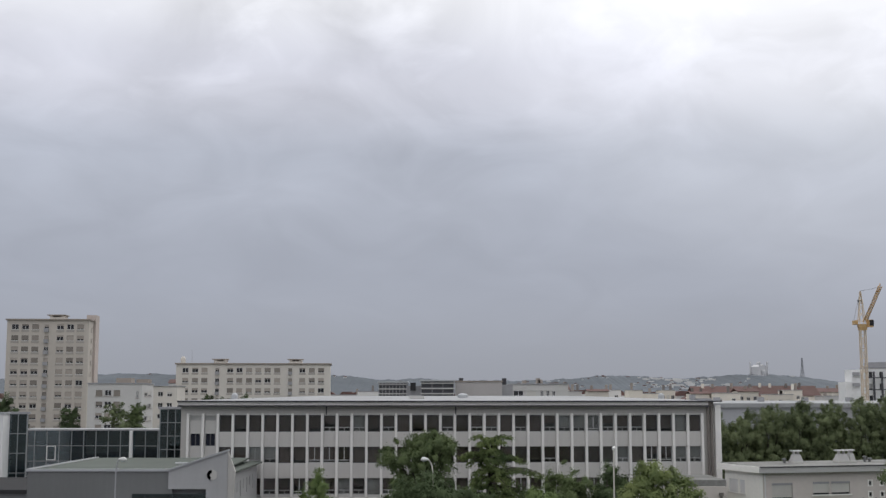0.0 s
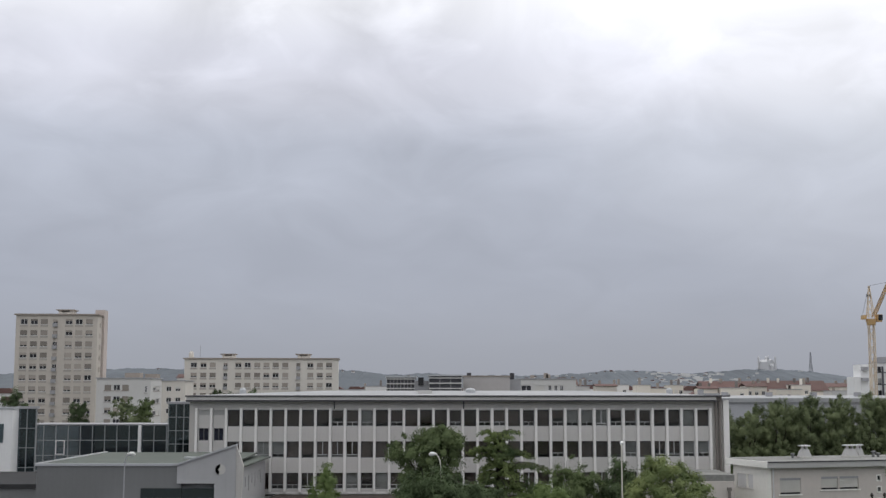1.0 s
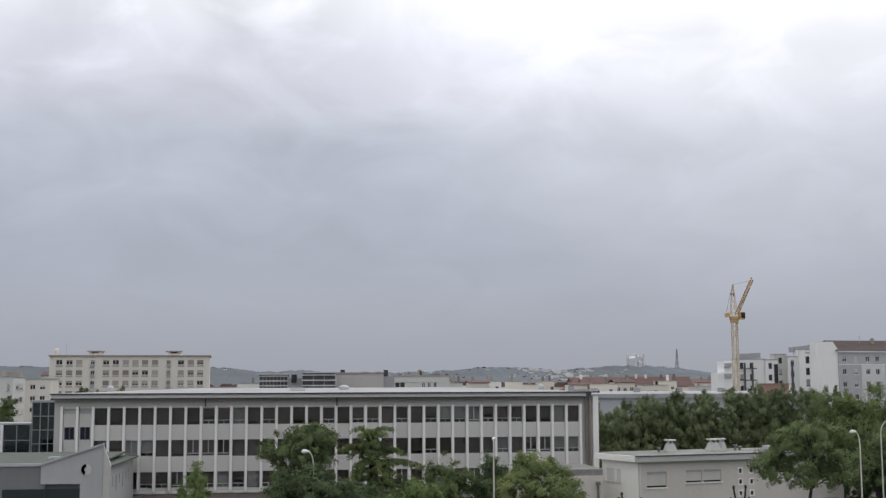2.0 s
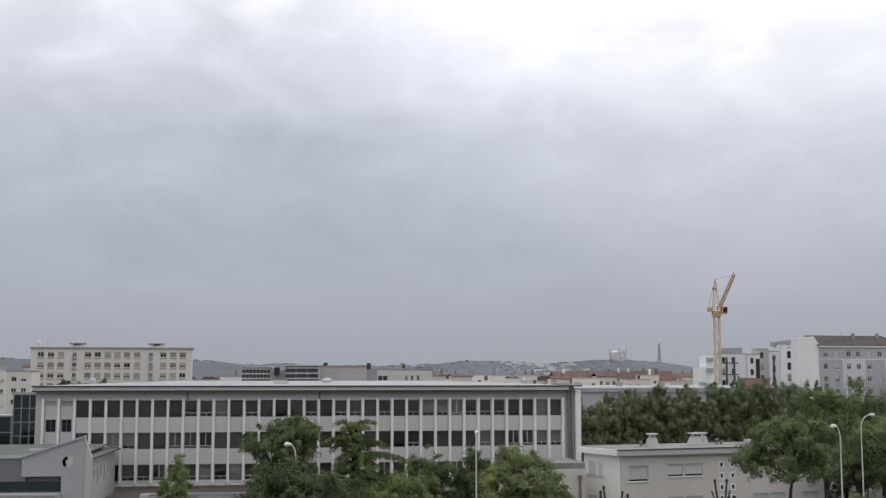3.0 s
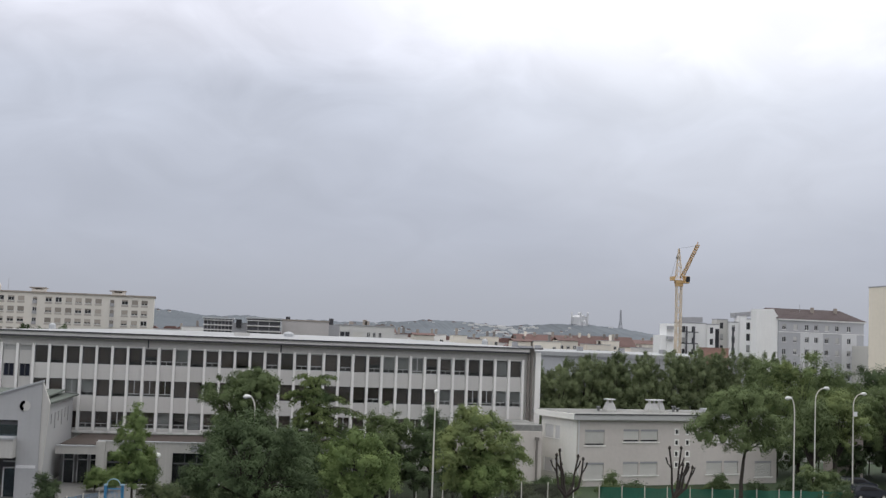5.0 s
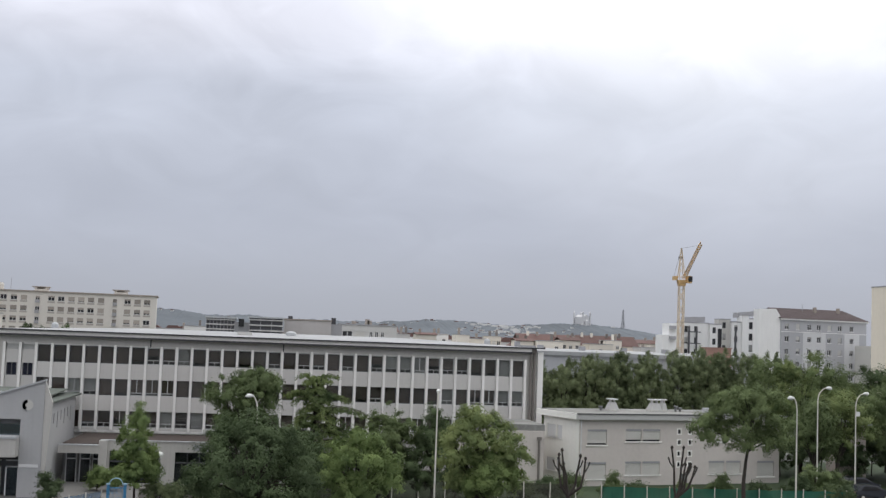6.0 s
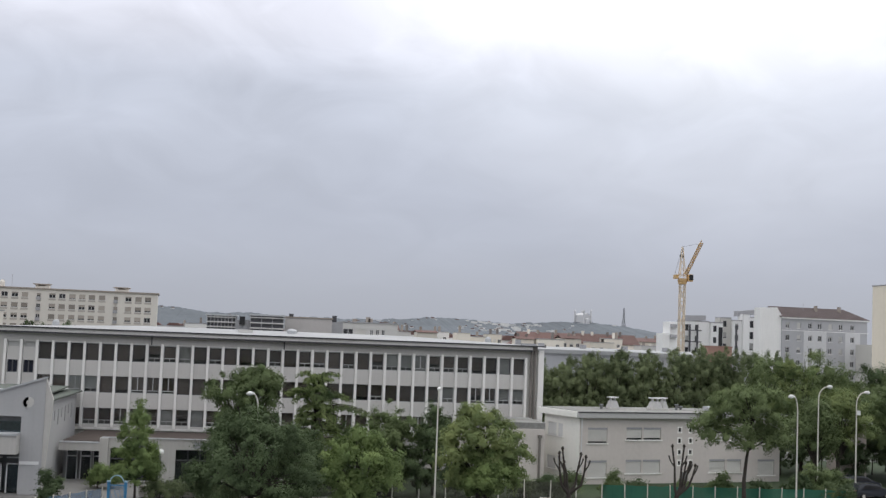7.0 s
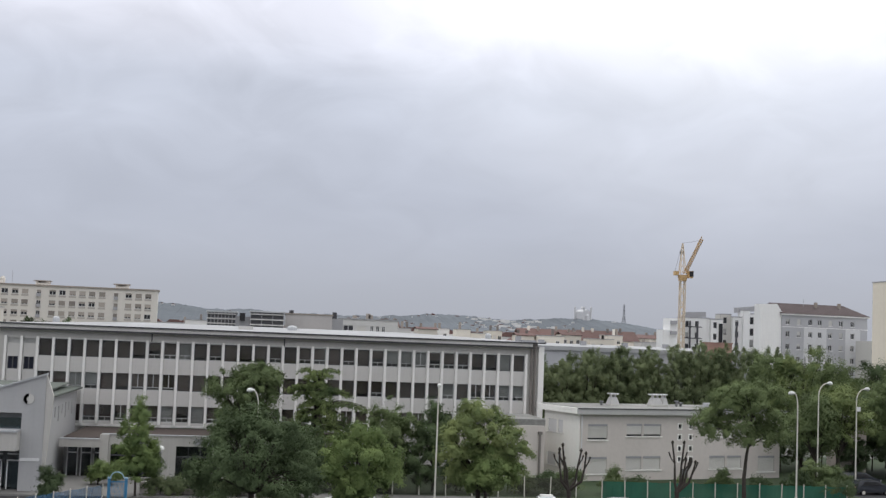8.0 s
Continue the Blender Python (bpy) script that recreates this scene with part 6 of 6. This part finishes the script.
# spreading tree before the house
tree("spreading_tree", 41.5, 103.0, 10.8, [(0.5, -0.6, 6.0, 1.7, 1.3, 0.8), (-1.4, -0.4, 6.4, 1.6, 1.3, 0.7), (2.2, -0.4, 6.1, 1.5, 1.2, 0.8), (0.3, 0, 7.6, 2.4, 2.2, 1.5), (-2.6, 0, 7.3, 1.9, 1.8, 0.95), (2.7, 0.2, 7.0, 1.7, 1.7, 1.1), (-0.8, -0.5, 9.2, 2.3, 2, 1.1), (1.4, 0.5, 9.5, 1.9, 1.8, 1.0), (-3.6, 0, 6.5, 1.0, 1.0, 0.6), (3.4, 0, 6.0, 1.0, 1.0, 0.7), (0.3, 0, 10.2, 1.3, 1.2, 0.6), (-2.4, 0.4, 8.6, 1.2, 1.2, 0.7)], 0.32, 15000, LEAF_MID, 12, "spreading green tree with a leaning bare trunk", 0.19, 0.86, 0.62, 0.9)
for i, (x, y, h, w) in enumerate(((58.0, 138, 13.4, 7.5), (60.8, 134, 14.0, 8.0), (64.5, 139, 13.3, 9.0), (67.5, 137, 12.4, 8.5), (73.5, 138, 13.2, 9.0), (59.5, 122, 10.2, 6.5), (66.8, 124, 11.8, 8.0), (71.5, 122, 11.0, 7.5), (55.8, 119.5, 9.0, 5.0), (78.5, 134, 12.2, 8), (65.0, 131, 9.8, 8.5), (71.5, 130, 10.4, 8.5), (77.0, 127, 9.5, 8))):
    tree("park_tree", x, y, h, blobs_round(w, h * (0.28 if i < 10 else 0.08), h, 80 + i, 9), 0.34, 11000, (LEAF_MID, LEAF_DARK, LEAF_MID)[i % 3] if i not in (1, 5) else LEAF_YELLOW, 80 + i, "large green tree in the park beside the street", 0.24, clump=0.8, group="park trees")
# hedges and shrubs
for i, (x, y, w, h, mt) in enumerate(((31.0, 107.5, 2.2, 2.5, LEAF_MID), (33.4, 107.8, 2.8, 1.6, LEAF_DARK), (37.6, 107.5, 1.8, 1.7, LEAF_MID), (41.2, 107.5, 2.8, 2.4, LEAF_MID), (45.0, 107.6, 2.4, 1.8, LEAF_DARK), (49.2, 108.5, 3.0, 2.6, LEAF_DARK), (51.4, 110.0, 4.0, 3.2, LEAF_MID), (53.2, 110.0, 3.6, 2.8, LEAF_MID), (61.8, 122.6, 4.0, 4.6, LEAF_DARK), (51.8, 105.8, 3.6, 2.0, LEAF_DARK), (50.8, 105.8, 3.0, 2.0, LEAF_MID), (70.5, 118.0, 5.0, 4.5, LEAF_DARK), (75.0, 121.0, 5.5, 5.0, LEAF_DARK), (69.0, 126.0, 5.5, 5.5, LEAF_DARK),
                                     (57.0, 131.0, 7.0, 5.6, LEAF_DARK), (63.5, 134.5, 7.5, 6.0, LEAF_DARK), (69.5, 134.0, 7.5, 5.8, LEAF_DARK), (76.0, 131.0, 7.5, 5.6, LEAF_DARK), (6.2, 106.6, 3.6, 2.6, LEAF_DARK), (16.6, 106.8, 3.6, 2.8, LEAF_DARK), (19.2, 106.6, 3.2, 2.4, LEAF_MID), (24.9, 106.9, 2.8, 2.0, LEAF_DARK), (-16.0, 95.4, 2.1, 2.7, LEAF_DARK), (-13.9, 107.0, 2.0, 1.9, LEAF_BRIGHT), (-13.0, 107.2, 1.6, 1.8, LEAF_BRIGHT), (23.0, 107.5, 3.0, 1.4, LEAF_MID), (27.0, 107.5, 3.0, 2.2, LEAF_MID), (13.0, 105.6, 4.0, 4.4, LEAF_DARK), (9.6, 105.6, 4.0, 4.6, LEAF_MID), (3.4, 105.8, 4.0, 4.5, LEAF_DARK))):
    tree("shrub", x, y, h, blobs_round(w, 0.1, h, 120 + i, 5), 0.25, int(1500 + 260 * w * h), mt, 120 + i, "dense leafy shrub near the fence", 0.07, clump=0.4, category="shrub", group="shrubs", z=0.1)
hedge = thing("hedge", -9.5, 101.2, 0.1, 0, "clipped dull green hedge along the forecourt wall", "hedge")
part_of("crown", crown_mesh("crown", [(0.5 + 0.9 * k, 0, 0.72, 0.7, 0.5, 0.6) for k in range(12)], 0.26, 9000, 200, 0.5), LEAF_ROW, hedge)
for k in range(12):
    bm = bmesh.new()
    tube(bm, [(0.3 + 0.9 * k, 0, 0), (0.35 + 0.9 * k, 0.05, 0.9)], [0.04, 0.02], 5)
    part("stem", bm, BARK, hedge)
# trees by the far blocks
for i, (x, y, h, w) in enumerate(((-63.6, 240, 12.9, 6.4), (-61.0, 243, 12.6, 4.6), (-97, 262, 10.5, 7), (-86.5, 285, 11.5, 6), (-92, 262, 11.5, 6), (-71.5, 200, 14.2, 4.6), (-56, 300, 15.0, 8), (-49.5, 305, 14.5, 7))):
    tree("block_tree", x, y, h, blobs_round(w, h * 0.25, h, 220 + i, 6), 0.55, 4000, (LEAF_ROW, LEAF_MID, LEAF_DARK)[min(i, 2)], 220 + i, "green tree standing before the cream flats", 0.2, clump=0.7, group="trees by the flats")


def pollard(x, y, h, seed):
    """A hard-pruned bare tree with knuckled ends."""
    rng = random.Random(seed)
    ob = thing("pollarded_tree", x, y, 0.1, 0, "bare hard-pruned tree with knuckled dark limbs", "tree", "pollarded trees")
    bm = bmesh.new()
    tube(bm, [(0, 0, 0), (0.05, 0, 0.5), (0, 0, 1.3)], [0.24, 0.17, 0.2], 9)
    part("trunk", bm, BARK, ob)
    for k in range(5):
        a = rng.uniform(-0.5, 0.5) + (0 if rng.random() < 0.5 else math.pi)
        r = 0.25 + 0.36 * k * rng.uniform(0.5, 1.1)
        top = h * rng.uniform(0.62, 1.0)
        pts = [Vector((0, 0, 1.15)), Vector((math.cos(a) * r * 0.75, math.sin(a) * r, 2.0)), Vector((math.cos(a) * r * 0.95, math.sin(a) * r, (top + 2) / 2)), Vector((math.cos(a) * (r + rng.uniform(-0.15, 0.35)), math.sin(a) * r, top))]
        bm = bmesh.new()
        tube(bm, pts + [pts[-1] + Vector((0, 0, 0.12)), pts[-1] + Vector((0, 0, 0.3))], [0.125, 0.105, 0.085, 0.075, 0.15, 0.05], 7)
        q = pts[2]
        tube(bm, [q, q + Vector((0.35 * (1 if math.cos(a) > 0 else -1), 0.1, 0.5)), q + Vector((0.5 * (1 if math.cos(a) > 0 else -1), 0.1, 0.95))], [0.065, 0.055, 0.07], 6)
        part("limb", bm, BARK, ob)


pollard(25.2, 100.6, 5.7, 2)
pollard(34.6, 100.6, 5.4, 5)
